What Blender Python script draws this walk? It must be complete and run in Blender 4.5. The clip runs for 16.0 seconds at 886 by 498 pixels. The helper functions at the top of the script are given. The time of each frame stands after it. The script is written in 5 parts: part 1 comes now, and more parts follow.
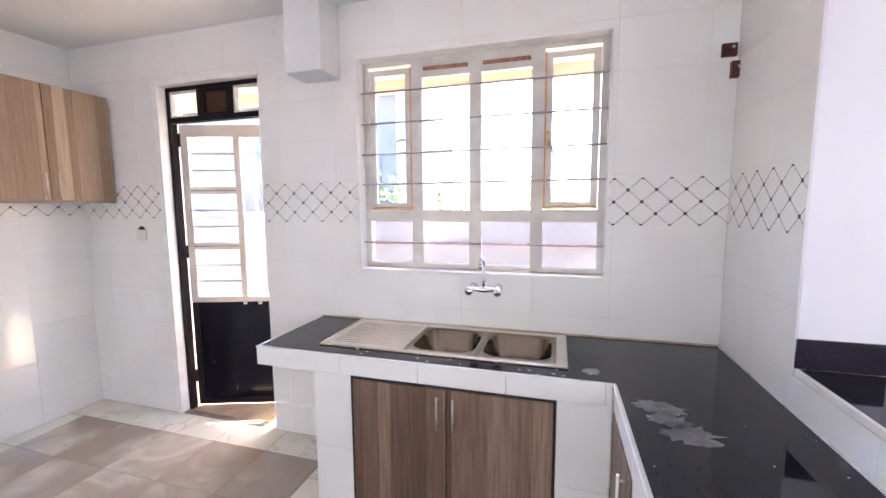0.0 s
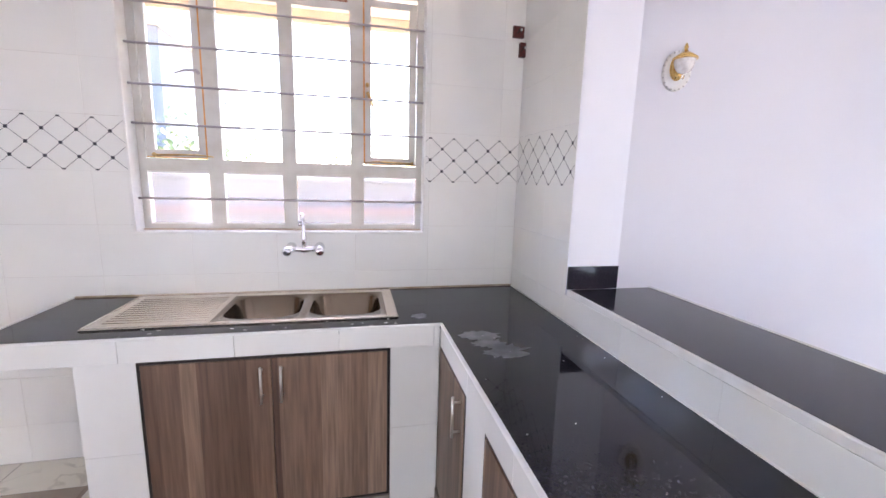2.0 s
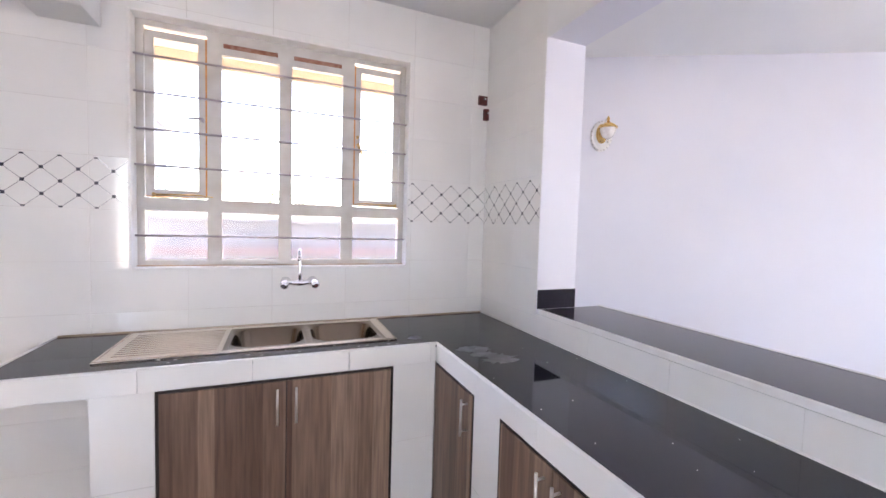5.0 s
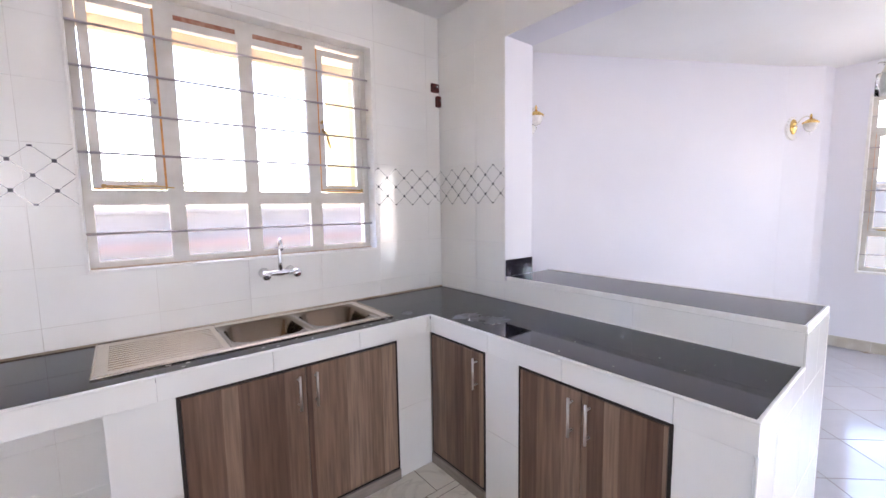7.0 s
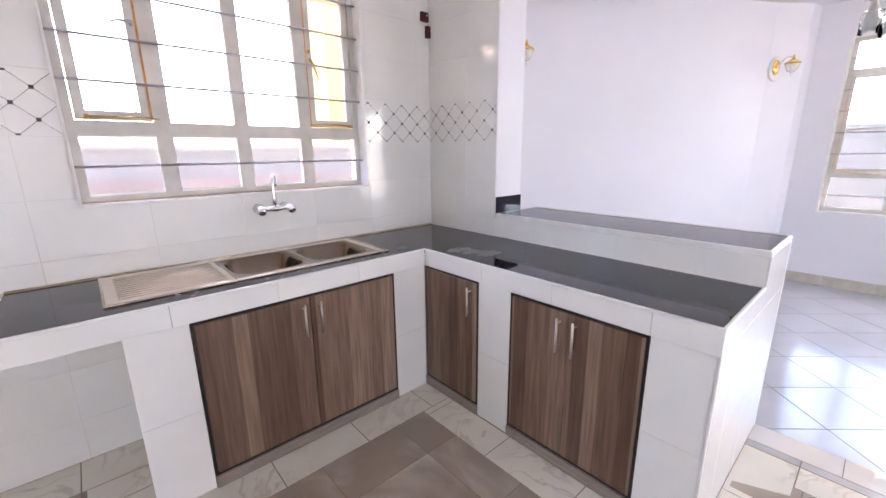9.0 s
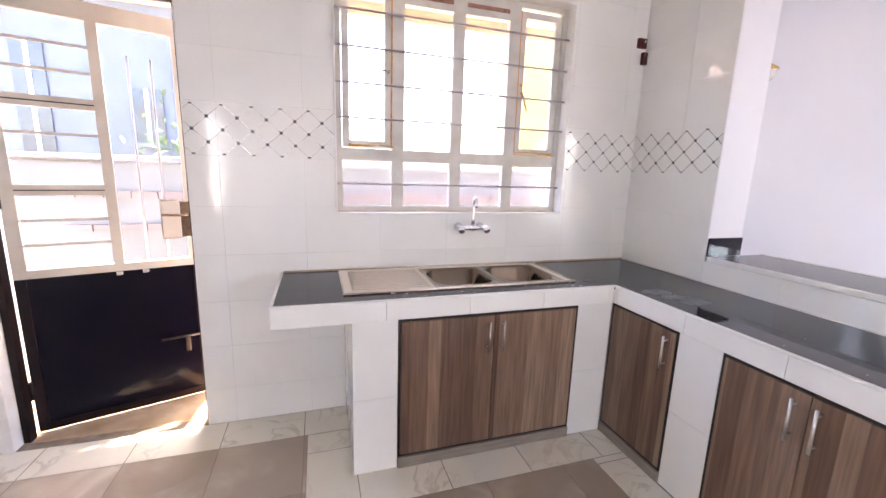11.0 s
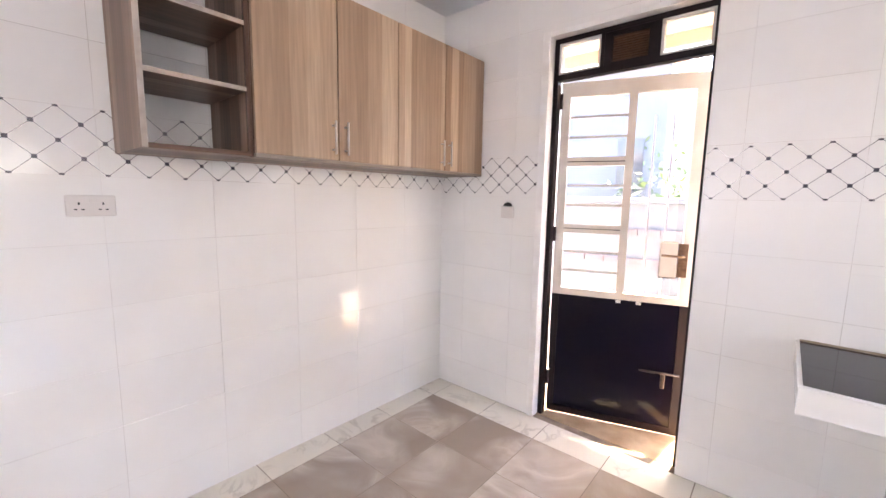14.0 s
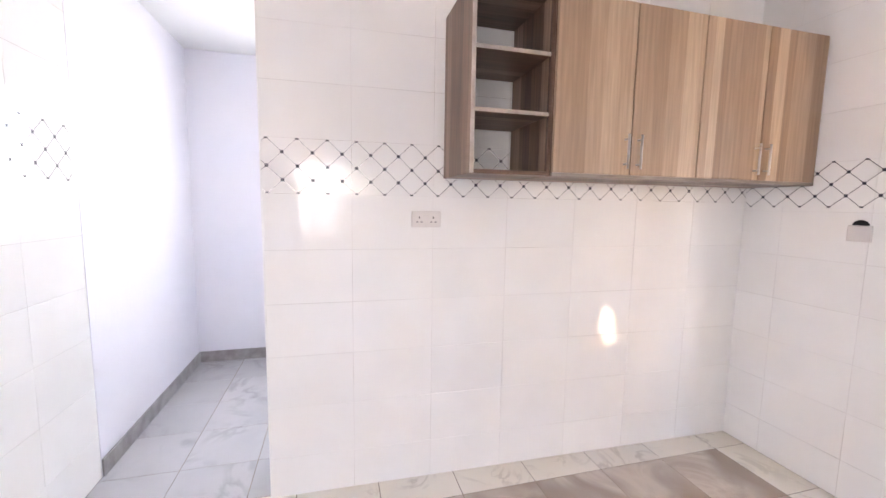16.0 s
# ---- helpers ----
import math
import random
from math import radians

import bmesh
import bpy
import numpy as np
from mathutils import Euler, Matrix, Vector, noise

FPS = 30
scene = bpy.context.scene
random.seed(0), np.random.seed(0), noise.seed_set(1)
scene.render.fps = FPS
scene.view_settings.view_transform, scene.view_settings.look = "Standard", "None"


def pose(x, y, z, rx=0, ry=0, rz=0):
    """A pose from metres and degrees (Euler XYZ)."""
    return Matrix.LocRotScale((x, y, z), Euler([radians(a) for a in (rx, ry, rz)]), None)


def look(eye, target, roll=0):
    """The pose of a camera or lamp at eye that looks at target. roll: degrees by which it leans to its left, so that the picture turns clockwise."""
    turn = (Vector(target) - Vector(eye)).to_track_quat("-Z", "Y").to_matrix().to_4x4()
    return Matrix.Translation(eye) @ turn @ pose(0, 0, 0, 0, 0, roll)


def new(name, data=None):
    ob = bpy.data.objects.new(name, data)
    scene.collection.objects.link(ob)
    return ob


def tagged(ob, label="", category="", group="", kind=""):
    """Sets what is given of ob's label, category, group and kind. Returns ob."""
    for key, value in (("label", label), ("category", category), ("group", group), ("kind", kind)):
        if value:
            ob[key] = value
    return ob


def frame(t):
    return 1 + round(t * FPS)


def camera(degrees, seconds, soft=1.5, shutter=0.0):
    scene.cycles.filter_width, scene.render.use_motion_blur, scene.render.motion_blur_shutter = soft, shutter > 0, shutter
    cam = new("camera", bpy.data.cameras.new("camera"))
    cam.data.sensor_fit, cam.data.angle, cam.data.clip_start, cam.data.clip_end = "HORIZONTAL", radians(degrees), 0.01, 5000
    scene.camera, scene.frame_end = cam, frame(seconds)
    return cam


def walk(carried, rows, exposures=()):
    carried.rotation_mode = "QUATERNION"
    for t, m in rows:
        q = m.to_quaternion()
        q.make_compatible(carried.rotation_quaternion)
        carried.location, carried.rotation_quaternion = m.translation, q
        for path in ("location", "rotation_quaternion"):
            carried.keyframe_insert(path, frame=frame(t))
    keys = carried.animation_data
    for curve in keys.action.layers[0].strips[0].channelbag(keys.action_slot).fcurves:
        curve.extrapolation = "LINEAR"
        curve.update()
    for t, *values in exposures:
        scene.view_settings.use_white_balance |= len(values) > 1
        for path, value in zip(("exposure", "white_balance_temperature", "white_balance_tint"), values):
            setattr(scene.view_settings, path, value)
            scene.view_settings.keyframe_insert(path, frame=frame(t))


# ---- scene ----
cam = camera(96.1, 16.0)
PATH = [
    (0, (0.86, 0.555, 1.647), (0.308, 2.466, 1.433), -0.4),
    (0.5, (0.854, 0.603, 1.644), (0.684, 2.582, 1.41), -0.6),
    (1, (0.852, 0.625, 1.612), (0.966, 2.605, 1.355), 0.3),
    (1.5, (0.811, 0.625, 1.574), (1.117, 2.578, 1.27), 1.3),
    (2, (0.728, 0.586, 1.54), (1.152, 2.512, 1.207), 1.6),
    (2.5, (0.635, 0.502, 1.526), (1.136, 2.409, 1.189), 1.7),
    (3, (0.566, 0.401, 1.513), (1.095, 2.305, 1.205), 1.5),
    (3.5, (0.517, 0.326, 1.497), (1.075, 2.229, 1.237), 1.7),
    (4, (0.471, 0.291, 1.495), (1.067, 2.189, 1.298), 1.6),
    (4.2, (0.456, 0.296, 1.498), (1.072, 2.192, 1.334), 1.6),
    (6.5, (-0.092, 0.509, 1.507), (1.042, 2.153, 1.395), -0.3),
    (7, (-0.244, 0.485, 1.512), (1.003, 2.035, 1.306), -0.9),
    (7.5, (-0.3, 0.492, 1.493), (1.026, 1.957, 1.18), -1.0),
    (8, (-0.323, 0.488, 1.478), (1.036, 1.896, 1.065), -1.1),
    (8.2, (-0.334, 0.488, 1.472), (1.03, 1.881, 1.026), -1.0),
    (10.3, (-0.418, 0.474, 1.466), (0.512, 2.189, 1.028), 1.2),
    (10.5, (-0.435, 0.49, 1.477), (0.404, 2.257, 1.059), 1.7),
    (11, (-0.485, 0.511, 1.492), (0.11, 2.383, 1.117), 1.8),
    (11.5, (-0.525, 0.523, 1.505), (-0.201, 2.467, 1.164), 2.1),
    (12, (-0.585, 0.532, 1.521), (-0.562, 2.506, 1.202), 1.9),
    (12.5, (-0.653, 0.528, 1.53), (-0.968, 2.479, 1.228), 1.7),
    (13, (-0.704, 0.513, 1.532), (-1.36, 2.381, 1.246), 1.4),
    (13.5, (-0.75, 0.483, 1.54), (-1.736, 2.201, 1.266), 1.1),
    (14, (-0.781, 0.464, 1.532), (-2.075, 1.968, 1.276), 1.0),
    (14.5, (-0.822, 0.424, 1.533), (-2.357, 1.682, 1.289), 0.9),
    (15, (-0.854, 0.381, 1.541), (-2.575, 1.373, 1.305), 1.0),
    (15.5, (-0.861, 0.33, 1.554), (-2.706, 1.065, 1.32), 1.1),
    (16, (-0.865, 0.295, 1.551), (-2.783, 0.815, 1.331), 0.9),
]
walk(cam, [(t, look(eye, target, roll)) for t, eye, target, roll in PATH],
     [(0.0, 4.5, 6480, 15), (8.2, 4.4, 6520, 15), (10.5, 4.48, 6800, 17), (13.5, 4.64, 6880, 17), (16.0, 4.8, 6900, 18)])

# ---- world, sun and exposure ----
world = bpy.data.worlds.new("sky")
scene.world = world
world.use_nodes = True
wn = world.node_tree
sky = wn.nodes.new("ShaderNodeTexSky")
sky.sky_type, sky.sun_disc = "NISHITA", False
sky.sun_elevation, sky.sun_rotation = radians(73), radians(8)
sky.air_density, sky.dust_density, sky.ozone_density = 1.0, 2.5, 0.6
wn.links.new(sky.outputs[0], wn.nodes["Background"].inputs[0])
wn.nodes["Background"].inputs[1].default_value = 0.15
sun = new("sun", bpy.data.lights.new("sun", "SUN"))
sun.data.energy, sun.data.angle, sun.data.color = 3.6, radians(2), (1.0, 0.82, 0.58)
sun.matrix_world = look((0, 0, 10), (-0.0407, -0.2895, 9.0437))


def opening_fill(eye, target, wide, high, watts, color):
    """An area lamp in a wall opening, standing in for the sky's light."""
    a = new("opening_fill", bpy.data.lights.new("opening_fill", "AREA"))
    a.data.shape, a.data.size, a.data.size_y, a.data.energy, a.data.color = "RECTANGLE", wide, high, watts, color
    a.matrix_world = look(eye, target)


opening_fill((5.87, -0.52, 1.67), (0, -0.52, 1.67), 1.1, 1.7, 2.1, (0.96, 0.97, 1.0))
# Fill through an unseen east opening, sized to its glare on the tiles.
opening_fill((5.75, -4.4, 1.5), (0, -4.4, 1.5), 1.6, 1.9, 3.0, (1.0, 0.96, 0.94))
# Added fill from an unseen west opening, for the surfaces facing west.
opening_fill((-2.66, -5.15, 1.6), (3, -5.15, 1.6), 1.8, 2.1, 5.5, (0.92, 0.96, 1.0))
opening_fill((-5.13, 0.6, 1.87), (0, 0.6, 1.87), 0.76, 1.2, 1.5, (0.84, 0.96, 1.0))

# ---- materials ----


def mat(name, color, rough=0.5, metal=0.0, color2=None, scale=6.0, stretch=(1, 1, 1), bump=0.0, bump_scale=60.0,
        rough_var=0.0, spec=0.5, detail=4.0, per_object=0.0, contrast=(0.35, 0.65), coat=0.0):
    m = bpy.data.materials.new(name)
    m.use_nodes = True
    nt = m.node_tree
    b = nt.nodes["Principled BSDF"]
    b.inputs["Base Color"].default_value = (*color, 1)
    b.inputs["Roughness"].default_value = rough
    b.inputs["Metallic"].default_value = metal
    b.inputs["Specular IOR Level"].default_value = spec
    b.inputs["Coat Weight"].default_value = coat
    tc = nt.nodes.new("ShaderNodeTexCoord")
    mp = nt.nodes.new("ShaderNodeMapping")
    mp.inputs["Scale"].default_value = stretch
    geo = nt.nodes.new("ShaderNodeNewGeometry")
    nt.links.new(geo.outputs["Position"], mp.inputs["Vector"])
    if color2:
        n1 = nt.nodes.new("ShaderNodeTexNoise")
        n1.inputs["Scale"].default_value, n1.inputs["Detail"].default_value = scale, detail
        nt.links.new(mp.outputs[0], n1.inputs["Vector"])
        r = nt.nodes.new("ShaderNodeValToRGB")
        r.color_ramp.elements[0].position, r.color_ramp.elements[1].position = contrast
        r.color_ramp.elements[0].color, r.color_ramp.elements[1].color = (*color, 1), (*color2, 1)
        nt.links.new(n1.outputs[0], r.inputs[0])
        out = r.outputs[0]
        if per_object:
            oi = nt.nodes.new("ShaderNodeObjectInfo")
            hs = nt.nodes.new("ShaderNodeHueSaturation")
            ma = nt.nodes.new("ShaderNodeMapRange")
            ma.inputs[3].default_value, ma.inputs[4].default_value = 1 - per_object, 1 + per_object
            nt.links.new(oi.outputs["Random"], ma.inputs[0])
            nt.links.new(ma.outputs[0], hs.inputs["Value"])
            nt.links.new(out, hs.inputs["Color"])
            out = hs.outputs[0]
        nt.links.new(out, b.inputs["Base Color"])
    if rough_var:
        n2 = nt.nodes.new("ShaderNodeTexNoise")
        n2.inputs["Scale"].default_value, n2.inputs["Detail"].default_value = 3.5, 5
        nt.links.new(geo.outputs["Position"], n2.inputs["Vector"])
        ma = nt.nodes.new("ShaderNodeMapRange")
        ma.inputs[1].default_value, ma.inputs[2].default_value = 0.3, 0.7
        ma.inputs[3].default_value, ma.inputs[4].default_value = max(0.0, rough - rough_var), rough + rough_var
        nt.links.new(n2.outputs[0], ma.inputs[0])
        nt.links.new(ma.outputs[0], b.inputs["Roughness"])
    if bump:
        n3 = nt.nodes.new("ShaderNodeTexNoise")
        n3.inputs["Scale"].default_value, n3.inputs["Detail"].default_value = bump_scale, 3
        nt.links.new(mp.outputs[0], n3.inputs["Vector"])
        bp = nt.nodes.new("ShaderNodeBump")
        bp.inputs["Strength"].default_value, bp.inputs["Distance"].default_value = bump, 0.01
        nt.links.new(n3.outputs[0], bp.inputs["Height"])
        nt.links.new(bp.outputs[0], b.inputs["Normal"])
    return m


def wood_mat(name, axis, tones, grain_axis=2, grain=(0.64, 1.20)):
    """Laminate with uneven upright strips across `axis`, grain along `grain_axis`."""
    m = bpy.data.materials.new(name)
    m.use_nodes = True
    nt = m.node_tree
    b = nt.nodes["Principled BSDF"]
    b.inputs["Roughness"].default_value = 0.42
    geo = nt.nodes.new("ShaderNodeNewGeometry")
    oi = nt.nodes.new("ShaderNodeObjectInfo")
    sep = nt.nodes.new("ShaderNodeSeparateXYZ")
    nt.links.new(geo.outputs["Position"], sep.inputs[0])
    sh = nt.nodes.new("ShaderNodeMath")
    sh.operation = "MULTIPLY_ADD"
    sh.inputs[1].default_value = 1.0
    off = nt.nodes.new("ShaderNodeMath")
    off.operation = "MULTIPLY"
    off.inputs[1].default_value = 7.0
    nt.links.new(oi.outputs["Random"], off.inputs[0])
    nt.links.new(sep.outputs[axis], sh.inputs[0])
    nt.links.new(off.outputs[0], sh.inputs[2])
    # wavy strip borders
    mp = nt.nodes.new("ShaderNodeMapping")
    sc = [26.0, 26.0, 26.0]
    sc[grain_axis] = 1.3
    mp.inputs["Scale"].default_value = sc
    nt.links.new(geo.outputs["Position"], mp.inputs["Vector"])
    wob = nt.nodes.new("ShaderNodeTexNoise")
    wob.inputs["Scale"].default_value, wob.inputs["Detail"].default_value = 0.12, 3
    nt.links.new(mp.outputs[0], wob.inputs["Vector"])
    add = nt.nodes.new("ShaderNodeMath")
    add.operation = "MULTIPLY_ADD"
    add.inputs[1].default_value = 0.05
    nt.links.new(wob.outputs[0], add.inputs[0])
    nt.links.new(sh.outputs[0], add.inputs[2])
    vor = nt.nodes.new("ShaderNodeTexVoronoi")
    vor.voronoi_dimensions = "1D"
    vor.inputs["Scale"].default_value = 14.5
    nt.links.new(add.outputs[0], vor.inputs["W"])
    sc2 = nt.nodes.new("ShaderNodeSeparateColor")
    nt.links.new(vor.outputs["Color"], sc2.inputs[0])
    r = nt.nodes.new("ShaderNodeValToRGB")
    r.color_ramp.elements[0].position, r.color_ramp.elements[1].position = 0.0, 1.0
    r.color_ramp.elements[0].color, r.color_ramp.elements[1].color = (*tones[0], 1), (*tones[2], 1)
    e = r.color_ramp.elements.new(0.5)
    e.color = (*tones[1], 1)
    nt.links.new(sc2.outputs[0], r.inputs[0])
    gr = nt.nodes.new("ShaderNodeTexNoise")
    gr.inputs["Scale"].default_value, gr.inputs["Detail"].default_value = 2.6, 6
    nt.links.new(mp.outputs[0], gr.inputs["Vector"])
    mr = nt.nodes.new("ShaderNodeMapRange")
    mr.inputs[1].default_value, mr.inputs[2].default_value = 0.3, 0.7
    mr.inputs[3].default_value, mr.inputs[4].default_value = grain
    nt.links.new(gr.outputs[0], mr.inputs[0])
    mx = nt.nodes.new("ShaderNodeMix")
    mx.data_type, mx.blend_type = "RGBA", "MULTIPLY"
    mx.inputs[0].default_value = 1.0
    nt.links.new(r.outputs[0], mx.inputs[6])
    nt.links.new(mr.outputs[0], mx.inputs[7])
    nt.links.new(mx.outputs[2], b.inputs["Base Color"])
    bp = nt.nodes.new("ShaderNodeBump")
    bp.inputs["Strength"].default_value, bp.inputs["Distance"].default_value = 0.12, 0.002
    nt.links.new(gr.outputs[0], bp.inputs["Height"])
    nt.links.new(bp.outputs[0], b.inputs["Normal"])
    return m


def marble_mat(name, base, vein, scale, amount, rough, per_object=0.02, width=0.035):
    m = mat(name, base, rough, color2=tuple(c * 0.93 for c in base), scale=3.0, rough_var=0.03, per_object=per_object)
    nt = m.node_tree
    b = nt.nodes["Principled BSDF"]
    src = b.inputs["Base Color"].links[0].from_socket
    geo = nt.nodes.new("ShaderNodeNewGeometry")
    oi = nt.nodes.new("ShaderNodeObjectInfo")
    sc = nt.nodes.new("ShaderNodeVectorMath")
    sc.operation = "MULTIPLY_ADD"
    sc.inputs[1].default_value = (31.0, 17.0, 23.0)
    nt.links.new(oi.outputs["Random"], sc.inputs[0])
    nt.links.new(geo.outputs["Position"], sc.inputs[2])
    n = nt.nodes.new("ShaderNodeTexNoise")
    n.inputs["Scale"].default_value, n.inputs["Detail"].default_value = scale, 6
    n.inputs["Distortion"].default_value = 1.4
    nt.links.new(sc.outputs[0], n.inputs["Vector"])
    sub = nt.nodes.new("ShaderNodeMath")
    sub.operation = "SUBTRACT"
    sub.inputs[1].default_value = 0.5
    nt.links.new(n.outputs[0], sub.inputs[0])
    ab = nt.nodes.new("ShaderNodeMath")
    ab.operation = "ABSOLUTE"
    nt.links.new(sub.outputs[0], ab.inputs[0])
    mr = nt.nodes.new("ShaderNodeMapRange")
    mr.inputs[1].default_value, mr.inputs[2].default_value = 0.0, width
    mr.inputs[3].default_value, mr.inputs[4].default_value = amount, 0.0
    nt.links.new(ab.outputs[0], mr.inputs[0])
    n2 = nt.nodes.new("ShaderNodeTexNoise")
    n2.inputs["Scale"].default_value = scale * 0.9
    nt.links.new(sc.outputs[0], n2.inputs["Vector"])
    mr2 = nt.nodes.new("ShaderNodeMapRange")
    mr2.inputs[1].default_value, mr2.inputs[2].default_value = 0.45, 0.62
    nt.links.new(n2.outputs[0], mr2.inputs[0])
    mu = nt.nodes.new("ShaderNodeMath")
    mu.operation = "MULTIPLY"
    nt.links.new(mr.outputs[0], mu.inputs[0])
    nt.links.new(mr2.outputs[0], mu.inputs[1])
    mx = nt.nodes.new("ShaderNodeMix")
    mx.data_type = "RGBA"
    nt.links.new(mu.outputs[0], mx.inputs[0])
    nt.links.new(src, mx.inputs[6])
    mx.inputs[7].default_value = (*vein, 1)
    nt.links.new(mx.outputs[2], b.inputs["Base Color"])
    return m


def glass_mat(name, rough=0.0, tint=(1, 1, 1), ior=1.45):
    m = bpy.data.materials.new(name)
    m.use_nodes = True
    b = m.node_tree.nodes["Principled BSDF"]
    b.inputs["Base Color"].default_value = (*tint, 1)
    b.inputs["Transmission Weight"].default_value = 1.0
    b.inputs["Roughness"].default_value = rough
    b.inputs["IOR"].default_value = ior
    return m


M_TILE = mat("white_glazed_tile", (0.86, 0.845, 0.82), 0.07, color2=(0.82, 0.805, 0.78), scale=2.5, rough_var=0.03, bump=0.02, bump_scale=14, per_object=0.012)
M_GROUT = mat("pale_grout", (0.74, 0.71, 0.68), 0.9, color2=(0.34, 0.28, 0.23), scale=1.7, detail=5, bump=0.2, contrast=(0.42, 0.62))
M_PLASTER = mat("white_emulsion", (0.80, 0.79, 0.78), 0.75, color2=(0.76, 0.75, 0.745), scale=1.6, bump=0.06, bump_scale=90)
M_CEIL = mat("ceiling_white", (0.85, 0.845, 0.84), 0.8, color2=(0.81, 0.805, 0.80), scale=1.2, bump=0.05, bump_scale=70)
M_LILAC = mat("lilac_emulsion", (0.79, 0.78, 0.835), 0.6, color2=(0.76, 0.75, 0.805), scale=1.3, bump=0.05, bump_scale=80)
M_MARBLE = marble_mat("white_marble_tile", (0.83, 0.78, 0.69), (0.46, 0.41, 0.35), 3.2, 0.55, 0.12)
M_GREY = marble_mat("grey_floor_tile", (0.40, 0.325, 0.265), (0.62, 0.545, 0.47), 2.0, 0.95, 0.16, 0.08, 0.17)
M_FGROUT = mat("brown_floor_grout", (0.30, 0.24, 0.18), 0.9, color2=(0.18, 0.14, 0.11), scale=14, bump=0.3)
M_HALL = marble_mat("pale_grey_floor_tile", (0.52, 0.51, 0.52), (0.36, 0.35, 0.355), 2.6, 0.7, 0.18, 0.06, 0.08)
M_DINE = marble_mat("pale_polished_floor_tile", (0.55, 0.56, 0.61), (0.44, 0.45, 0.50), 1.5, 0.4, 0.16, 0.03, 0.09)
M_SILLTILE = marble_mat("polished_threshold_tile", (0.74, 0.71, 0.69), (0.60, 0.56, 0.54), 2.0, 0.3, 0.045)
M_GRANITE = mat("black_granite", (0.012, 0.010, 0.018), 0.05, color2=(0.022, 0.019, 0.028), scale=120, detail=2, rough_var=0.02, spec=0.36, contrast=(0.45, 0.7))
M_STRIP = mat("white_edge_trim", (0.86, 0.845, 0.83), 0.3, color2=(0.79, 0.765, 0.74), scale=12, bump=0.05)
M_STEEL = mat("brushed_steel", (0.72, 0.64, 0.55), 0.22, 1.0, color2=(0.66, 0.58, 0.49), scale=5, stretch=(1, 20, 20), rough_var=0.04)
# Same steel as the rim, with the bowls' shade put into the colour.
M_BOWL = mat("shaded_bowl_steel", (0.25, 0.195, 0.15), 0.17, 1.0, color2=(0.20, 0.155, 0.12), scale=3)
M_CHROME = mat("chrome", (0.78, 0.78, 0.80), 0.06, 1.0, color2=(0.7, 0.7, 0.72), scale=20)
M_BRONZE = mat("dark_bronze", (0.22, 0.14, 0.09), 0.35, 1.0, color2=(0.13, 0.08, 0.05), scale=40)
M_DKSTEEL = mat("dark_steel", (0.07, 0.055, 0.05), 0.3, 0.8, color2=(0.12, 0.09, 0.08), scale=40)
# Tan takes in the golden sunlight on the sill as well as its stone.
M_TAN = mat("sun_toned_sill", (0.50, 0.36, 0.23), 0.35, color2=(0.36, 0.24, 0.14), scale=7, bump=0.1)
M_BAND = mat("pale_edge_band", (0.46, 0.40, 0.35), 0.45, color2=(0.38, 0.32, 0.27), scale=30)
M_BRASS = mat("tarnished_brass", (0.72, 0.50, 0.22), 0.3, 1.0, color2=(0.45, 0.30, 0.14), scale=40)
M_GOLD = mat("polished_gold", (0.85, 0.58, 0.22), 0.18, 1.0, color2=(0.75, 0.48, 0.16), scale=15)
M_FRAME = mat("cream_window_paint", (0.68, 0.65, 0.61), 0.4, color2=(0.58, 0.54, 0.49), scale=7, bump=0.08, bump_scale=60)
M_CREAM = mat("cream_door_paint", (0.66, 0.60, 0.53), 0.38, color2=(0.58, 0.51, 0.44), scale=6, bump=0.08, bump_scale=60)
M_BARS = mat("painted_bar", (0.50, 0.47, 0.52), 0.45, color2=(0.38, 0.32, 0.32), scale=9, bump=0.1)
M_SILL = mat("brown_stained_putty", (0.46, 0.33, 0.22), 0.7, color2=(0.62, 0.52, 0.42), scale=11, bump=0.15)
M_PRIMER = mat("orange_bare_primer", (0.78, 0.36, 0.11), 0.6, color2=(0.60, 0.26, 0.09), scale=25, bump=0.1)
M_RUST = mat("red_oxide_strip", (0.30, 0.10, 0.055), 0.7, color2=(0.42, 0.24, 0.17), scale=35, bump=0.2)
M_DARK = mat("near_black_gloss_paint", (0.003, 0.0025, 0.009), 0.14, color2=(0.006, 0.004, 0.009), scale=5, rough_var=0.03, spec=0.16)
M_MAROON = mat("dark_maroon_paint", (0.016, 0.008, 0.009), 0.4, color2=(0.010, 0.006, 0.007), spec=0.18, scale=9, bump=0.06)
M_MESH = mat("brown_vent_mesh", (0.16, 0.075, 0.035), 0.6, color2=(0.10, 0.045, 0.022), scale=60, bump=0.6, bump_scale=150)
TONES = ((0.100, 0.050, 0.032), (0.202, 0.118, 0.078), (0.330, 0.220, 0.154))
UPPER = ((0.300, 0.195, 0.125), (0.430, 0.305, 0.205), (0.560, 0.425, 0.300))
M_WOODX = wood_mat("walnut_laminate_front", 0, TONES)
M_WOODY = wood_mat("walnut_laminate_side", 1, TONES)
M_WOODH = wood_mat("walnut_laminate_shelf", 0, TONES, 1)
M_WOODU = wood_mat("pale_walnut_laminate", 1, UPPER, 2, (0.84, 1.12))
M_EDGE = mat("dark_cabinet_gap", (0.020, 0.014, 0.011), 0.6, color2=(0.03, 0.02, 0.016), scale=20)
M_PLINTH = mat("taupe_plinth", (0.24, 0.195, 0.165), 0.5, color2=(0.30, 0.25, 0.21), scale=8, stretch=(1, 1, 8))
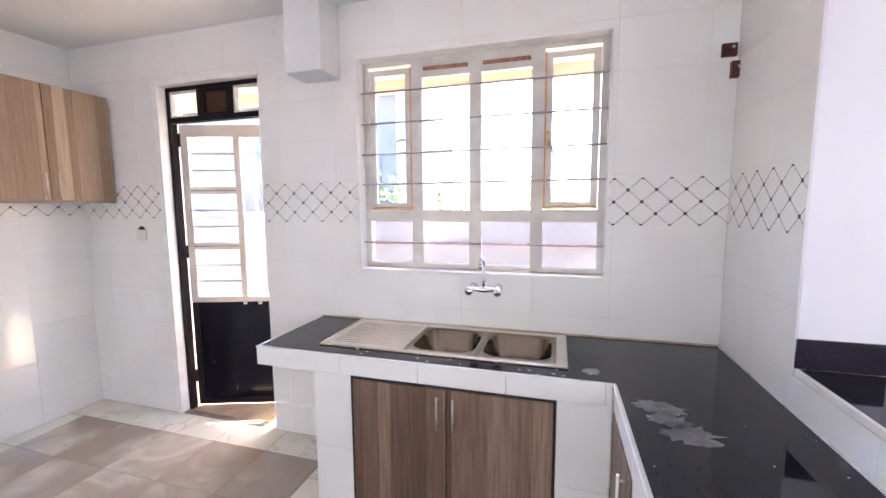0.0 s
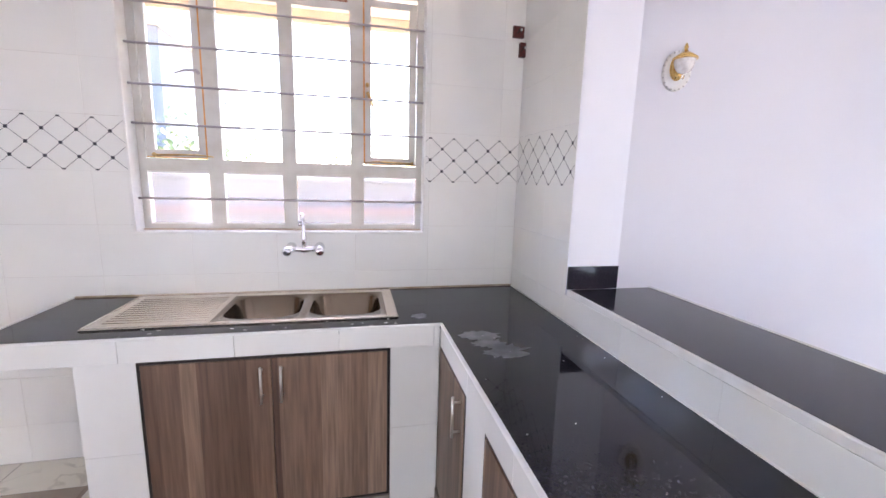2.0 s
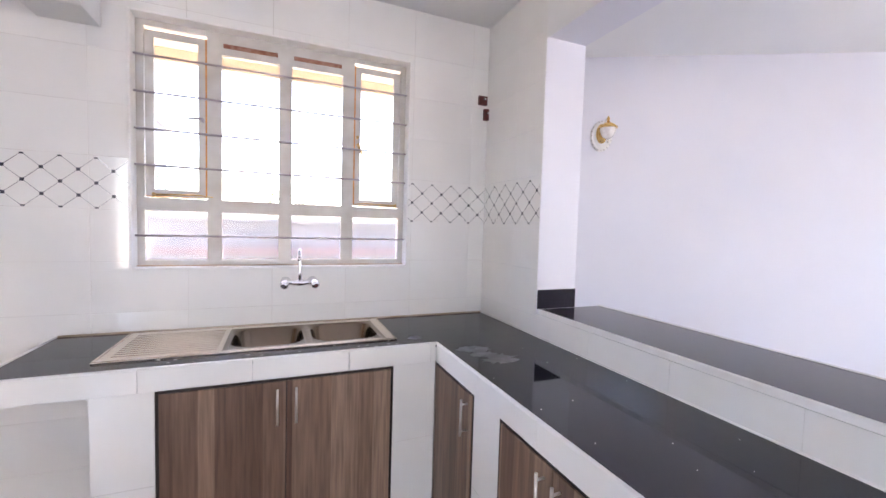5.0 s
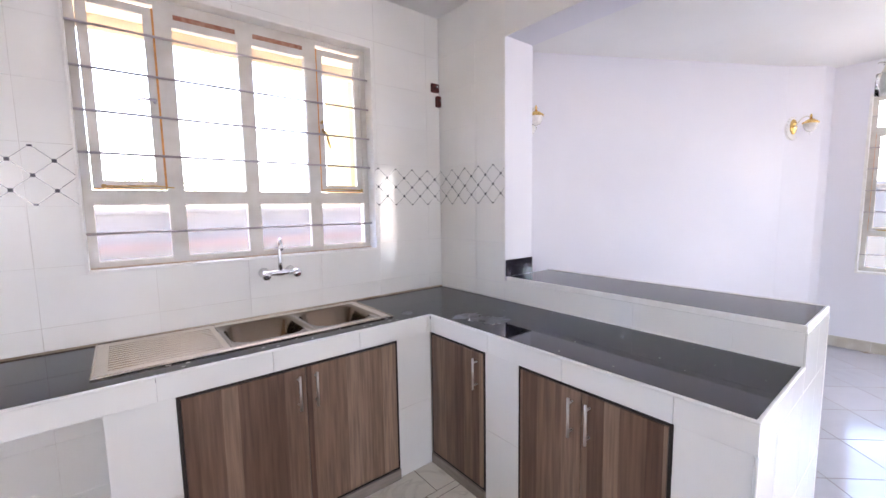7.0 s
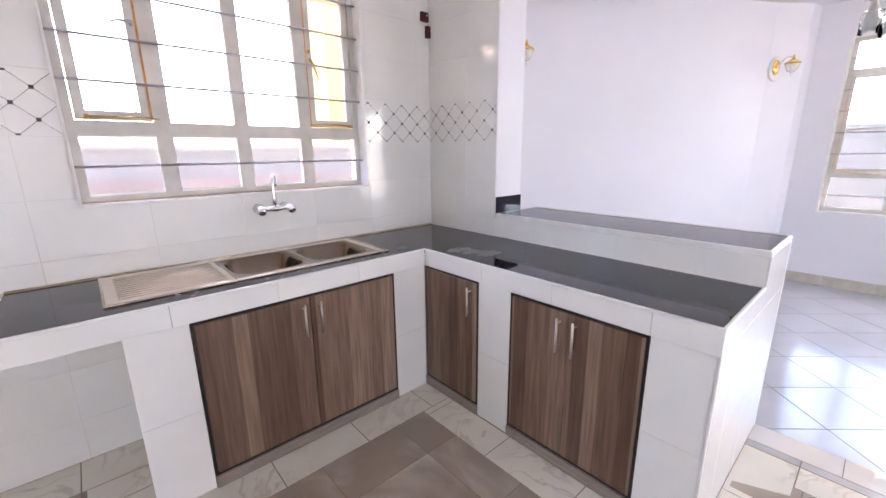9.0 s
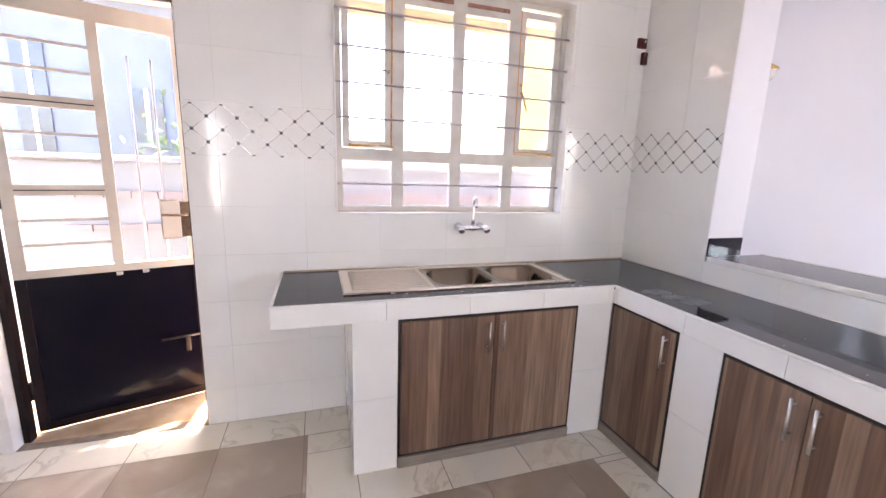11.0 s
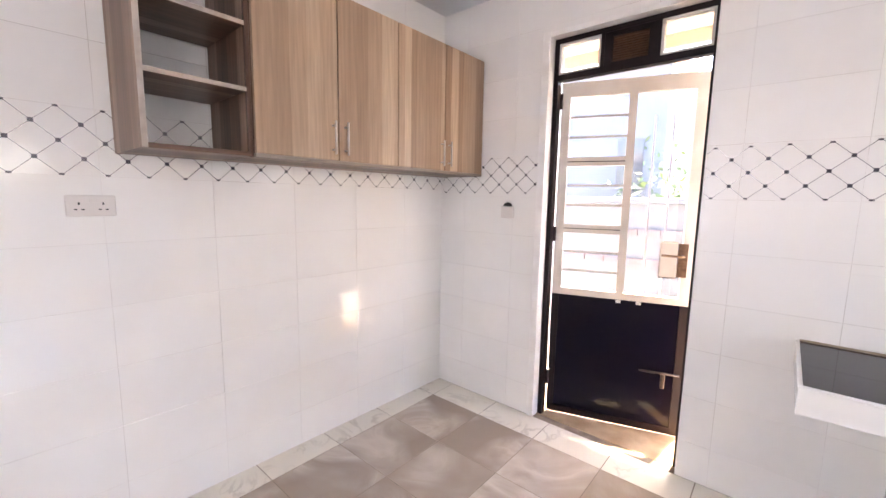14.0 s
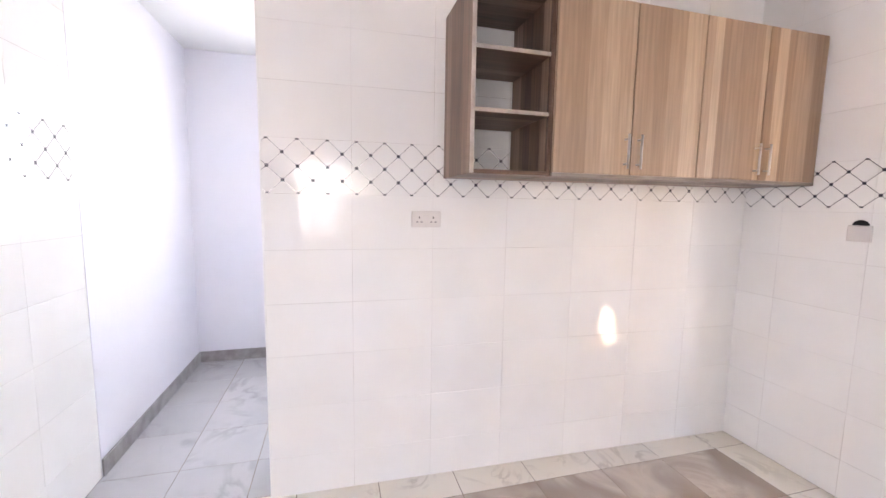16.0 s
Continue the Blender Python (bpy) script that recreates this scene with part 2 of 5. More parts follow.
M_NICKEL = mat("satin_nickel", (0.66, 0.63, 0.60), 0.28, 1.0, color2=(0.58, 0.55, 0.52), scale=30)
M_PLASTIC = mat("white_plastic", (0.68, 0.64, 0.61), 0.35, color2=(0.64, 0.60, 0.57), scale=9)
M_BLACK = mat("black_slot", (0.01, 0.01, 0.01), 0.6, color2=(0.02, 0.02, 0.02), scale=30)
M_RED = mat("dark_red_conduit_box", (0.13, 0.022, 0.018), 0.5, color2=(0.06, 0.012, 0.012), scale=50, bump=0.2)
M_GLASS = glass_mat("window_glass")
M_DUSTY = glass_mat("dusty_glass", 0.1, (0.90, 0.875, 0.92))
M_SHADE = glass_mat("clear_shade_glass", 0.0, (0.93, 0.94, 0.95), 1.15)
M_SMOKE = mat("smoky_frosted_glass", (0.66, 0.65, 0.63), 0.35, color2=(0.78, 0.76, 0.73), scale=14)
M_PEARL = mat("pearl_white_glass", (0.80, 0.77, 0.75), 0.12, color2=(0.66, 0.62, 0.60), scale=45, coat=0.5)
M_DOT = mat("ink_blue_dot", (0.03, 0.03, 0.045), 0.3, color2=(0.06, 0.055, 0.07), scale=60)
M_LINE = mat("silver_lattice_line", (0.40, 0.385, 0.39), 0.22, 0.75, color2=(0.30, 0.285, 0.29), scale=30)
M_SKIRT = mat("grey_skirting_tile", (0.36, 0.34, 0.34), 0.35, color2=(0.24, 0.22, 0.22), scale=10, bump=0.08)
M_CSKIRT = mat("cream_skirting_tile", (0.60, 0.56, 0.50), 0.4, color2=(0.50, 0.45, 0.38), scale=9, bump=0.06)
M_STAIN = mat("dried_adhesive_film", (0.20, 0.20, 0.215), 0.45, color2=(0.11, 0.11, 0.12), scale=16)
M_CRUMB = mat("white_grit", (0.7, 0.68, 0.66), 0.8, color2=(0.5, 0.48, 0.46), scale=90)
M_YARD = mat("yard_screed", (0.46, 0.42, 0.36), 0.85, color2=(0.38, 0.34, 0.29), scale=1.3, bump=0.2)
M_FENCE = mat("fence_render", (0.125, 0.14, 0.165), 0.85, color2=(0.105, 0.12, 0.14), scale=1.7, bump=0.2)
M_BRICK = mat("red_brick", (0.15, 0.125, 0.14), 0.85, color2=(0.12, 0.10, 0.11), scale=12, bump=0.3, per_object=0.15)
M_YELLOW = mat("yellow_wall_paint", (0.40, 0.28, 0.09), 0.8, color2=(0.35, 0.245, 0.075), scale=2, bump=0.1)
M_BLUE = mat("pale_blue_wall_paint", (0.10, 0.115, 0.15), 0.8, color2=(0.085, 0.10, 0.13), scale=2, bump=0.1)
M_DKWIN = mat("dark_house_window", (0.03, 0.035, 0.045), 0.1, color2=(0.045, 0.05, 0.06), scale=4)
M_ROOF = mat("clay_roof_sheet", (0.42, 0.34, 0.30), 0.6, color2=(0.36, 0.28, 0.25), scale=6, bump=0.2)
M_EAVE = mat("peach_eave_board", (0.64, 0.54, 0.43), 0.7, color2=(0.58, 0.48, 0.37), scale=4, bump=0.1)
M_LEAF = mat("green_leaves", (0.07, 0.12, 0.03), 0.6, color2=(0.05, 0.08, 0.02), scale=12)
M_BARK = mat("grey_bark", (0.14, 0.11, 0.09), 0.85, color2=(0.09, 0.07, 0.06), scale=25, bump=0.4)

# ---- helpers ----


def box(bm, x0, x1, y0, y1, z0, z1, bevel=0.0):
    vs = [bm.verts.new(p) for p in ((x0, y0, z0), (x1, y0, z0), (x1, y1, z0), (x0, y1, z0), (x0, y0, z1), (x1, y0, z1), (x1, y1, z1), (x0, y1, z1))]
    fs = [bm.faces.new([vs[i] for i in q]) for q in ((3, 2, 1, 0), (4, 5, 6, 7), (0, 1, 5, 4), (1, 2, 6, 5), (2, 3, 7, 6), (3, 0, 4, 7))]
    if bevel:
        es = {e for f in fs for e in f.edges}
        bmesh.ops.bevel(bm, geom=list(es), offset=bevel, segments=1, affect="EDGES")


def tube(bm, pts, r, sides=10, caps=True):
    """A round bar swept along points; r is one radius or one a point."""
    pts = [Vector(p) for p in pts]
    rings, up = [], None
    for i, p in enumerate(pts):
        d = (pts[min(i + 1, len(pts) - 1)] - pts[max(i - 1, 0)]).normalized()
        if up is None or abs(up.dot(d)) > 0.99:
            up = Vector((0, 0, 1)) if abs(d.z) < 0.9 else Vector((1, 0, 0))
        a = d.cross(up).normalized()
        b = a.cross(d).normalized()
        up = b
        rr = r[i] if isinstance(r, (list, tuple)) else r
        rings.append([bm.verts.new(p + rr * (math.cos(k * math.tau / sides) * a + math.sin(k * math.tau / sides) * b)) for k in range(sides)])
    for r0, r1 in zip(rings, rings[1:]):
        for k in range(sides):
            f = bm.faces.new((r0[k], r0[(k + 1) % sides], r1[(k + 1) % sides], r1[k]))
            f.smooth = True
    if caps:
        bm.faces.new(rings[0])
        bm.faces.new(rings[-1][::-1])


def link(name, bm, material, parent=None, label=""):
    me = bpy.data.meshes.new(name)
    bmesh.ops.recalc_face_normals(bm, faces=bm.faces)
    bm.to_mesh(me)
    bm.free()
    me.materials.append(material)
    ob = new(name, me)
    if parent:
        ob.parent = parent
    if label:
        ob["label"] = label
    return ob


def part(name, bm, material, parent, label=""):
    return link(name, bm, material, parent, label)


def box_part(name, dims, material, parent, label="", bevel=0.0):
    bm = bmesh.new()
    box(bm, *dims, bevel)
    return link(name, bm, material, parent, label)


def tube_part(name, pts, r, material, parent, label="", sides=10):
    bm = bmesh.new()
    tube(bm, pts, r, sides)
    return link(name, bm, material, parent, label)


def thing(name, label, category, group="", kind="", m=None):
    ob = new(name)
    ob.empty_display_size = 0.05
    if m is not None:
        ob.matrix_basis = m
    return tagged(ob, label, category, group, kind)


def minus(rect, holes):
    """The rectangles (u0, u1, v0, v1) left of rect once holes are taken out."""
    out = [rect]
    for h0, h1, k0, k1 in holes:
        nxt = []
        for a, b, c, d in out:
            if h1 <= a or h0 >= b or k1 <= c or k0 >= d:
                nxt.append((a, b, c, d))
                continue
            if k0 > c:
                nxt.append((a, b, c, k0))
            if k1 < d:
                nxt.append((a, b, k1, d))
            m0, m1 = max(c, k0), min(d, k1)
            if h0 > a:
                nxt.append((a, h0, m0, m1))
            if h1 < b:
                nxt.append((h1, b, m0, m1))
        out = nxt
    return [r for r in out if r[1] - r[0] > 0.006 and r[3] - r[2] > 0.006]


TILE_MESH = {}


def lay_tiles(parent, frame_m, rect, us, vs, holes, material, name="tile", gap=0.0005, thick=0.007, tag=""):
    """Tiles of a plane; frame_m maps (u, v, out of the wall) to the world."""
    for u0, u1 in zip(us, us[1:]):
        for v0, v1 in zip(vs, vs[1:]):
            cell = (max(u0, rect[0]), min(u1, rect[1]), max(v0, rect[2]), min(v1, rect[3]))
            if cell[1] - cell[0] < 0.006 or cell[3] - cell[2] < 0.006:
                continue
            for a, b, c, d in minus(cell, holes):
                ga, gb = gap * (abs(a - cell[0]) < 1e-6), gap * (abs(b - cell[1]) < 1e-6)
                gc, gd = gap * (abs(c - cell[2]) < 1e-6), gap * (abs(d - cell[3]) < 1e-6)
                a, b, c, d = a + ga, b - gb, c + gc, d - gd
                key = (round(b - a, 3), round(d - c, 3), material.name)
                if key not in TILE_MESH:
                    w, h, e = (b - a) / 2, (d - c) / 2, 0.0007
                    co = [(x, y, 0) for x, y in ((-w, -h), (w, -h), (w, h), (-w, h))]
                    co += [(x, y, thick - e) for x, y in ((-w, -h), (w, -h), (w, h), (-w, h))]
                    co += [(x, y, thick) for x, y in ((-w + e, -h + e), (w - e, -h + e), (w - e, h - e), (-w + e, h - e))]
                    fa = [(8, 9, 10, 11)] + [(i, (i + 1) % 4, 4 + (i + 1) % 4, 4 + i) for i in range(4)] + [(4 + i, 4 + (i + 1) % 4, 8 + (i + 1) % 4, 8 + i) for i in range(4)]
                    me = bpy.data.meshes.new(name)
                    me.from_pydata(co, [], fa)
                    me.materials.append(material)
                    TILE_MESH[key] = me
                ob = new(name, TILE_MESH[key])
                ob.parent = parent
                wob = Matrix.Rotation(random.gauss(0, 0.0005), 4, "X") @ Matrix.Rotation(random.gauss(0, 0.0005), 4, "Y")
                ob.matrix_basis = frame_m @ Matrix.Translation(((a + b) / 2, (c + d) / 2, 0)) @ wob


def steps(start, size, end):
    out = [start]
    while out[-1] < end - 1e-4:
        out.append(out[-1] + size)
    return out


# ---- rooms ----
XW, XE, YN, YS, ZC = -2.885, 1.69, 2.91, -0.99, 2.90
YO = 3.11
TH = 0.007
TG = 0.0015


def wall_boxes(name, label, boxes, material):
    bm = bmesh.new()
    for b in boxes:
        box(bm, *b)
    ob = link(name, bm, material)
    return tagged(ob, label, "wall", kind="structure")


DOOR = (-2.066, -1.122, 0.0, 2.576)
WIN = (-0.386, 1.122, 1.234, 2.570)
wall_north = wall_boxes("wall_north", "white glazed tiled kitchen wall with patterned band", [
    (XW - 0.31, DOOR[0], YN + TG, YO, -0.1, ZC), (DOOR[0], DOOR[1], YN + TG, YO, DOOR[3], ZC), (DOOR[1], WIN[0], YN + TG, YO, -0.1, ZC),
    (WIN[0], WIN[1], YN + TG, YO, -0.1, WIN[2]), (WIN[0], WIN[1], YN + TG, YO, WIN[3], ZC), (WIN[1], 1.955, YN + TG, YO, -0.1, ZC)], M_GROUT)
SKEW, WEND = 0.022, -0.045


def west_x(y):
    """The west wall runs slightly out of square."""
    return -2.903 - SKEW * (YN - y)


bm = bmesh.new()
lo = [bm.verts.new((x, y, -0.1)) for x, y in ((west_x(WEND) - TG, WEND + 0.001), (west_x(YN) - TG, YN + TG), (XW - 0.30, YN + TG), (XW - 0.30, WEND + 0.001))]
hi = [bm.verts.new((v.co.x, v.co.y, ZC)) for v in lo]
bm.faces.new(lo)
bm.faces.new(hi)
for i in range(4):
    bm.faces.new((lo[i], lo[(i + 1) % 4], hi[(i + 1) % 4], hi[i]))
wall_west = tagged(link("wall_west", bm, M_GROUT), "white glazed tiled wall with lattice patterned band", "wall", kind="structure")
wall_south = wall_boxes("wall_south", "white tiled and lilac painted wall behind the kitchen", [(-5.3, -2.6, YS - 0.2, YS - TG, -0.1, ZC)], M_GROUT)
wall_pier = wall_boxes("wall_east_pier", "tiled wall end beside the serving opening", [(XE + TG, 1.955, 2.245, YN + TG, 0, ZC)], M_LILAC)
beam = wall_boxes("trim_beam", "lilac painted beam over the serving opening", [(XE + TH, 1.955, YS - TH, 2.245, 2.565, ZC)], M_LILAC)
bm = bmesh.new()
box(bm, XE, XE + TH - 0.001, YS, 2.245, 2.56, ZC)
part("beam_face", bm, M_PLASTER, beam, "white painted beam face")

# hall and dining walls
wall_boxes("wall_hall_back", "lilac painted hall end wall", [
    (-5.3, -5.06, YS - TH, 0.2, -0.1, ZC), (-5.3, -5.06, 1.0, 1.3, -0.1, ZC), (-5.3, -5.06, 0.2, 1.0, -0.1, 1.25), (-5.3, -5.06, 0.2, 1.0, 2.5, ZC)], M_LILAC)
wall_boxes("wall_hall_north", "plain lilac hall wall", [(-5.06, XW - 0.3, 1.1, 1.3, -0.1, ZC)], M_LILAC)
wall_boxes("wall_hall_side", "lilac back of the tiled kitchen wall", [(XW - 0.31, XW - 0.3005, WEND + 0.002, 1.1, 0, ZC)], M_LILAC)
bm = bmesh.new()
box(bm, -5.06, -3.37, YS - TH + 0.001, YS + 0.002, 0.0, ZC)
part("painted_panel", bm, M_LILAC, wall_south, "lilac painted plaster")
# slanted dining wall
A, B = Vector((1.955, 3.345)), Vector((5.47, 1.41))
d = (B - A).normalized()
nrm = Vector((d.y, -d.x))
bm = bmesh.new()
q = [A, B + d * 0.4, B + d * 0.4 - nrm * 0.2, A - nrm * 0.2]
lo = [bm.verts.new((p.x, p.y, -0.15)) for p in q]
hi = [bm.verts.new((p.x, p.y, ZC)) for p in q]
bm.faces.new(lo)
bm.faces.new(hi)
for i in range(4):
    bm.faces.new((lo[i], lo[(i + 1) % 4], hi[(i + 1) % 4], hi[i]))
tagged(link("wall_dining_slanted", bm, M_LILAC), "lilac painted slanting dining wall", "wall", kind="structure")
wall_boxes("wall_dining_stub", "lilac painted wall return", [(1.855, 1.955, YO, 3.6, -0.1, ZC)], M_LILAC)
bm = bmesh.new()
q = [Vector((5.21, 1.552)), Vector((5.51, 1.312)), Vector((5.92, 1.205)), Vector((5.92, 1.62))]
lo = [bm.verts.new((p.x, p.y, -0.15)) for p in q]
hi = [bm.verts.new((p.x, p.y, ZC)) for p in q]
bm.faces.new(lo)
bm.faces.new(hi)
for i in range(4):
    bm.faces.new((lo[i], lo[(i + 1) % 4], hi[(i + 1) % 4], hi[i]))
tagged(link("wall_dining_pilaster", bm, M_LILAC), "lilac painted corner pilaster", "wall", kind="structure")
XD, ZD = 5.69, -0.05
DWIN = (-1.10, 0.995, 0.765, 2.575)
wall_boxes("wall_dining_east", "lilac painted dining wall with a wide window", [
    (XD, XD + 0.2, DWIN[1], 1.30, -0.15, ZC), (XD, XD + 0.2, -3.55, DWIN[0], -0.15, ZC), (XD, XD + 0.2, -6.2, -5.25, -0.15, ZC),
    (XD, XD + 0.2, -5.25, -3.55, -0.15, 0.5), (XD, XD + 0.2, -5.25, -3.55, 2.5, ZC),
    (XD, XD + 0.2, DWIN[0], DWIN[1], -0.15, DWIN[2]), (XD, XD + 0.2, DWIN[0], DWIN[1], DWIN[3], ZC)], M_LILAC)
# Unseen wall added to keep the east fill off the slanting dining wall.
wall_boxes("wall_fill_baffle", "unseen added wall that blocks the east fill", [(4.7, XD, -1.25, -1.11, -0.15, ZC)], M_LILAC)
wall_boxes("wall_dining_south", "plain lilac wall closing the unseen living area", [(-2.8, XD + 0.2, -6.4, -6.2, -0.15, ZC)], M_LILAC)
# Unseen wall of the added living area; its opening holds the west fill.
wall_boxes("wall_dining_west", "plain lilac wall closing the unseen living area", [(-2.8, -2.6, -4.2, YS - 0.2, -0.15, ZC), (-2.8, -2.6, -6.2, -6.1, -0.15, ZC), (-2.8, -2.6, -6.1, -4.2, -0.15, 0.5), (-2.8, -2.6, -6.1, -4.2, 2.7, ZC)], M_LILAC)
tagged(box_part("ceiling", (-5.4, XD + 0.3, -6.4, 3.75, ZC, ZC + 0.15), M_CEIL, None), "white painted plaster ceiling", "ceiling", kind="structure")

# lilac jamb face and black ledge upstand
box_part("jamb_face", (XE + TH, 1.957, 2.243, 2.2446, 1.055, 2.565), M_LILAC, wall_pier)
box_part("upstand", (XE + 0.004, 1.955, 2.232, 2.2425, 1.056, 1.165), M_GRANITE, wall_pier, "black granite upstand", 0.001)

# ---- floors ----
floor = tagged(box_part("floor", (XW - 0.2, 2.169, YS - 0.2, YO, -0.12, -0.0014), M_FGROUT, None), "grey tiled kitchen floor with white marble border", "floor", kind="structure")
floor_hall = tagged(box_part("floor_hall", (-5.3, XW - 0.201, YS - 0.2, 1.3, -0.12, -0.0026), M_FGROUT, None), "pale grey tiled hall floor", "floor", kind="structure")
floor_dining = tagged(box_part("floor_dining", (2.17, XD + 0.2, -6.4, 3.7, -0.2, ZD - 0.0012), M_FGROUT, None), "pale polished tiled dining floor", "floor", kind="structure")
box_part("living_screed", (-2.8, 2.13, -6.4, YS - 0.2, -0.2, ZD), M_DINE, floor_dining, "pale living area floor")


def oval_ring(cx, cy, hw, hh, r, n=6):
    pts = []
    for sx, sy, a0 in ((1, 1, 0), (-1, 1, 90), (-1, -1, 180), (1, -1, 270)):
        for k in range(n + 1):
            a = radians(a0 + 90 * k / n)
            pts.append((cx + sx * (hw - r) + r * math.cos(a), cy + sy * (hh - r) + r * math.sin(a)))
    return pts


def loft(bm, rings, close_last=True, smooth=True):
    vs = [[bm.verts.new(p) for p in ring] for ring in rings]
    for a, b in zip(vs, vs[1:]):
        for k in range(len(a)):
            f = bm.faces.new((a[k], a[(k + 1) % len(a)], b[(k + 1) % len(b)], b[k]))
            f.smooth = smooth
    if close_last:
        bm.faces.new(vs[-1])


# ---- worktops ----
CT = 0.90
worktop = thing("worktop", "black granite worktop with white tiled front edge", "worktop")
SINK = (-0.38, 0.92, 2.392, 2.900)
hole = (0.09, 0.87, 2.43, 2.83)
for a, b, c, d_ in minus((-0.683, XE - 0.001, 2.293, YN - 0.001), [hole]) + [(1.112, XE - 0.001, 0.767, 2.2928)]:
    box_part("granite_slab", (a, b, c, d_, 0.872, CT), M_GRANITE, worktop)
bm = bmesh.new()
for a, b, c, d_ in minus((-0.683, XE - 0.001, 2.293, YN - 0.001), [hole]):
    box(bm, a, b, c, d_, 0.802, 0.8715)
box(bm, 1.112, XE - 0.001, 0.767, 2.2928, 0.802, 0.8715)
part("slab", bm, M_PLASTER, worktop, "white rendered slab")


def edge_tiles(parent, axis, at, lo, hi, z0, z1, first, out, size=0.42):
    cuts = [lo] + [c for c in steps(first, size, hi) if lo < c < hi] + [hi]
    for a, b in zip(cuts, cuts[1:]):
        a, b = a + 0.0008, b - 0.0008
        t0, t1 = sorted((at, at + out))
        dims = (a, b, t0, t1, z0, z1) if axis == "x" else (t0, t1, a, b, z0, z1)
        box_part("edge_tile", dims, M_TILE, parent, "", 0.0012)


edge_tiles(worktop, "x", 2.2925, -0.695, 1.098, 0.80, 0.892, -0.19, -0.0125)
edge_tiles(worktop, "y", 1.1115, 0.755, 2.279, 0.80, 0.892, 0.98, -0.0125)
edge_tiles(worktop, "x", 0.7665, 1.098, XE, 0.80, 0.892, 1.5, -0.0115)
edge_tiles(worktop, "y", -0.6835, 2.281, YN, 0.80, 0.892, 2.7, -0.0115)
for dims in ((-0.697, 1.110, 2.277, 2.2928, 0.8925, 0.903), (1.096, 1.1118, 0.753, 2.2765, 0.8925, 0.903),
             (1.112, XE, 0.753, 0.7668, 0.8925, 0.903), (-0.697, -0.6832, 2.293, YN, 0.8925, 0.903)):
    box_part("edge_trim", dims, M_STRIP, worktop, "white edge trim", 0.003)
tube_part("sealant", [(-0.683, YN - 0.004, CT + 0.002), (XE - 0.004, YN - 0.004, CT + 0.003)], 0.007, M_SILL, worktop, "brown stained sealant bead", 6)
tube_part("sealant", [(XE - 0.004, 0.77, CT + 0.002), (XE - 0.004, YN - 0.008, CT + 0.002)], 0.004, M_STRIP, worktop, "", 6)


def film_patch(cx, cy, w, h, seed):
    rnd = random.Random(seed)
    bm = bmesh.new()
    vs = []
    for k in range(36):
        a = k * math.tau / 36
        r = 0.72 + 0.28 * noise.noise((3 * math.cos(a) + seed, 3 * math.sin(a), 0)) + rnd.uniform(-0.16, 0.16)
        vs.append(bm.verts.new((cx + w * r * math.cos(a), cy + h * r * math.sin(a), CT + 0.0006)))
    bm.faces.new(vs)
    return part("adhesive_stain", bm, M_STAIN, worktop, "dried pale adhesive stain")


film_patch(1.235, 2.12, 0.115, 0.07, 3)
film_patch(1.29, 1.955, 0.12, 0.085, 8)
film_patch(1.245, 2.035, 0.085, 0.06, 15)
film_patch(1.02, 2.40, 0.05, 0.05, 21)
bm = bmesh.new()
rnd = random.Random(5)
for k in range(20):
    x, y, s = rnd.uniform(1.14, 1.67), rnd.uniform(0.8, 2.2), rnd.uniform(0.001, 0.0022)
    box(bm, x - s, x + s, y - s * 0.7, y + s * 0.7, CT + 0.0002, CT + s)
for k in range(18):
    x, y, s = rnd.uniform(-0.2, 0.95), rnd.uniform(2.30, 2.385), rnd.uniform(0.0015, 0.004)
    box(bm, x - 2 * s, x + 2 * s, y - s, y + s, CT + 0.0002, CT + 0.0012)
tagged(link("grit", bm, M_CRUMB), "scattered white grit on the granite worktop", "grit", kind="stuff")

# half wall with ledge
half_wall = wall_boxes("wall_half_height", "tiled half wall under the serving ledge", [(XE + TG, 2.15 - TG, 0.7565, 2.245, -0.1, 1.02)], M_GROUT)
ledge = thing("serving_ledge", "black granite serving ledge with white edge trim", "ledge")
box_part("granite_top", (XE + 0.014, 2.136, 0.769, 2.231, 1.0205, 1.055), M_GRANITE, ledge, "", 0.001)
for dims in ((XE, XE + 0.0135, 0.755, 2.231, 1.03, 1.058), (2.1365, 2.15, 0.755, 2.245, 1.03, 1.058), (XE + 0.0137, 2.1363, 0.755, 0.7685, 1.03, 1.058)):
    box_part("edge_trim", dims, M_STRIP, ledge, "white edge trim", 0.003)

box_part("corner_trim", (1.0985, 1.1105, 0.7535, 0.7645, 0.0, 0.7995), M_STRIP, half_wall, "white corner trim", 0.003)
box_part("corner_trim", (2.139, 2.151, 0.7535, 0.7645, 0.0, 1.0295), M_STRIP, half_wall, "white corner trim", 0.003)

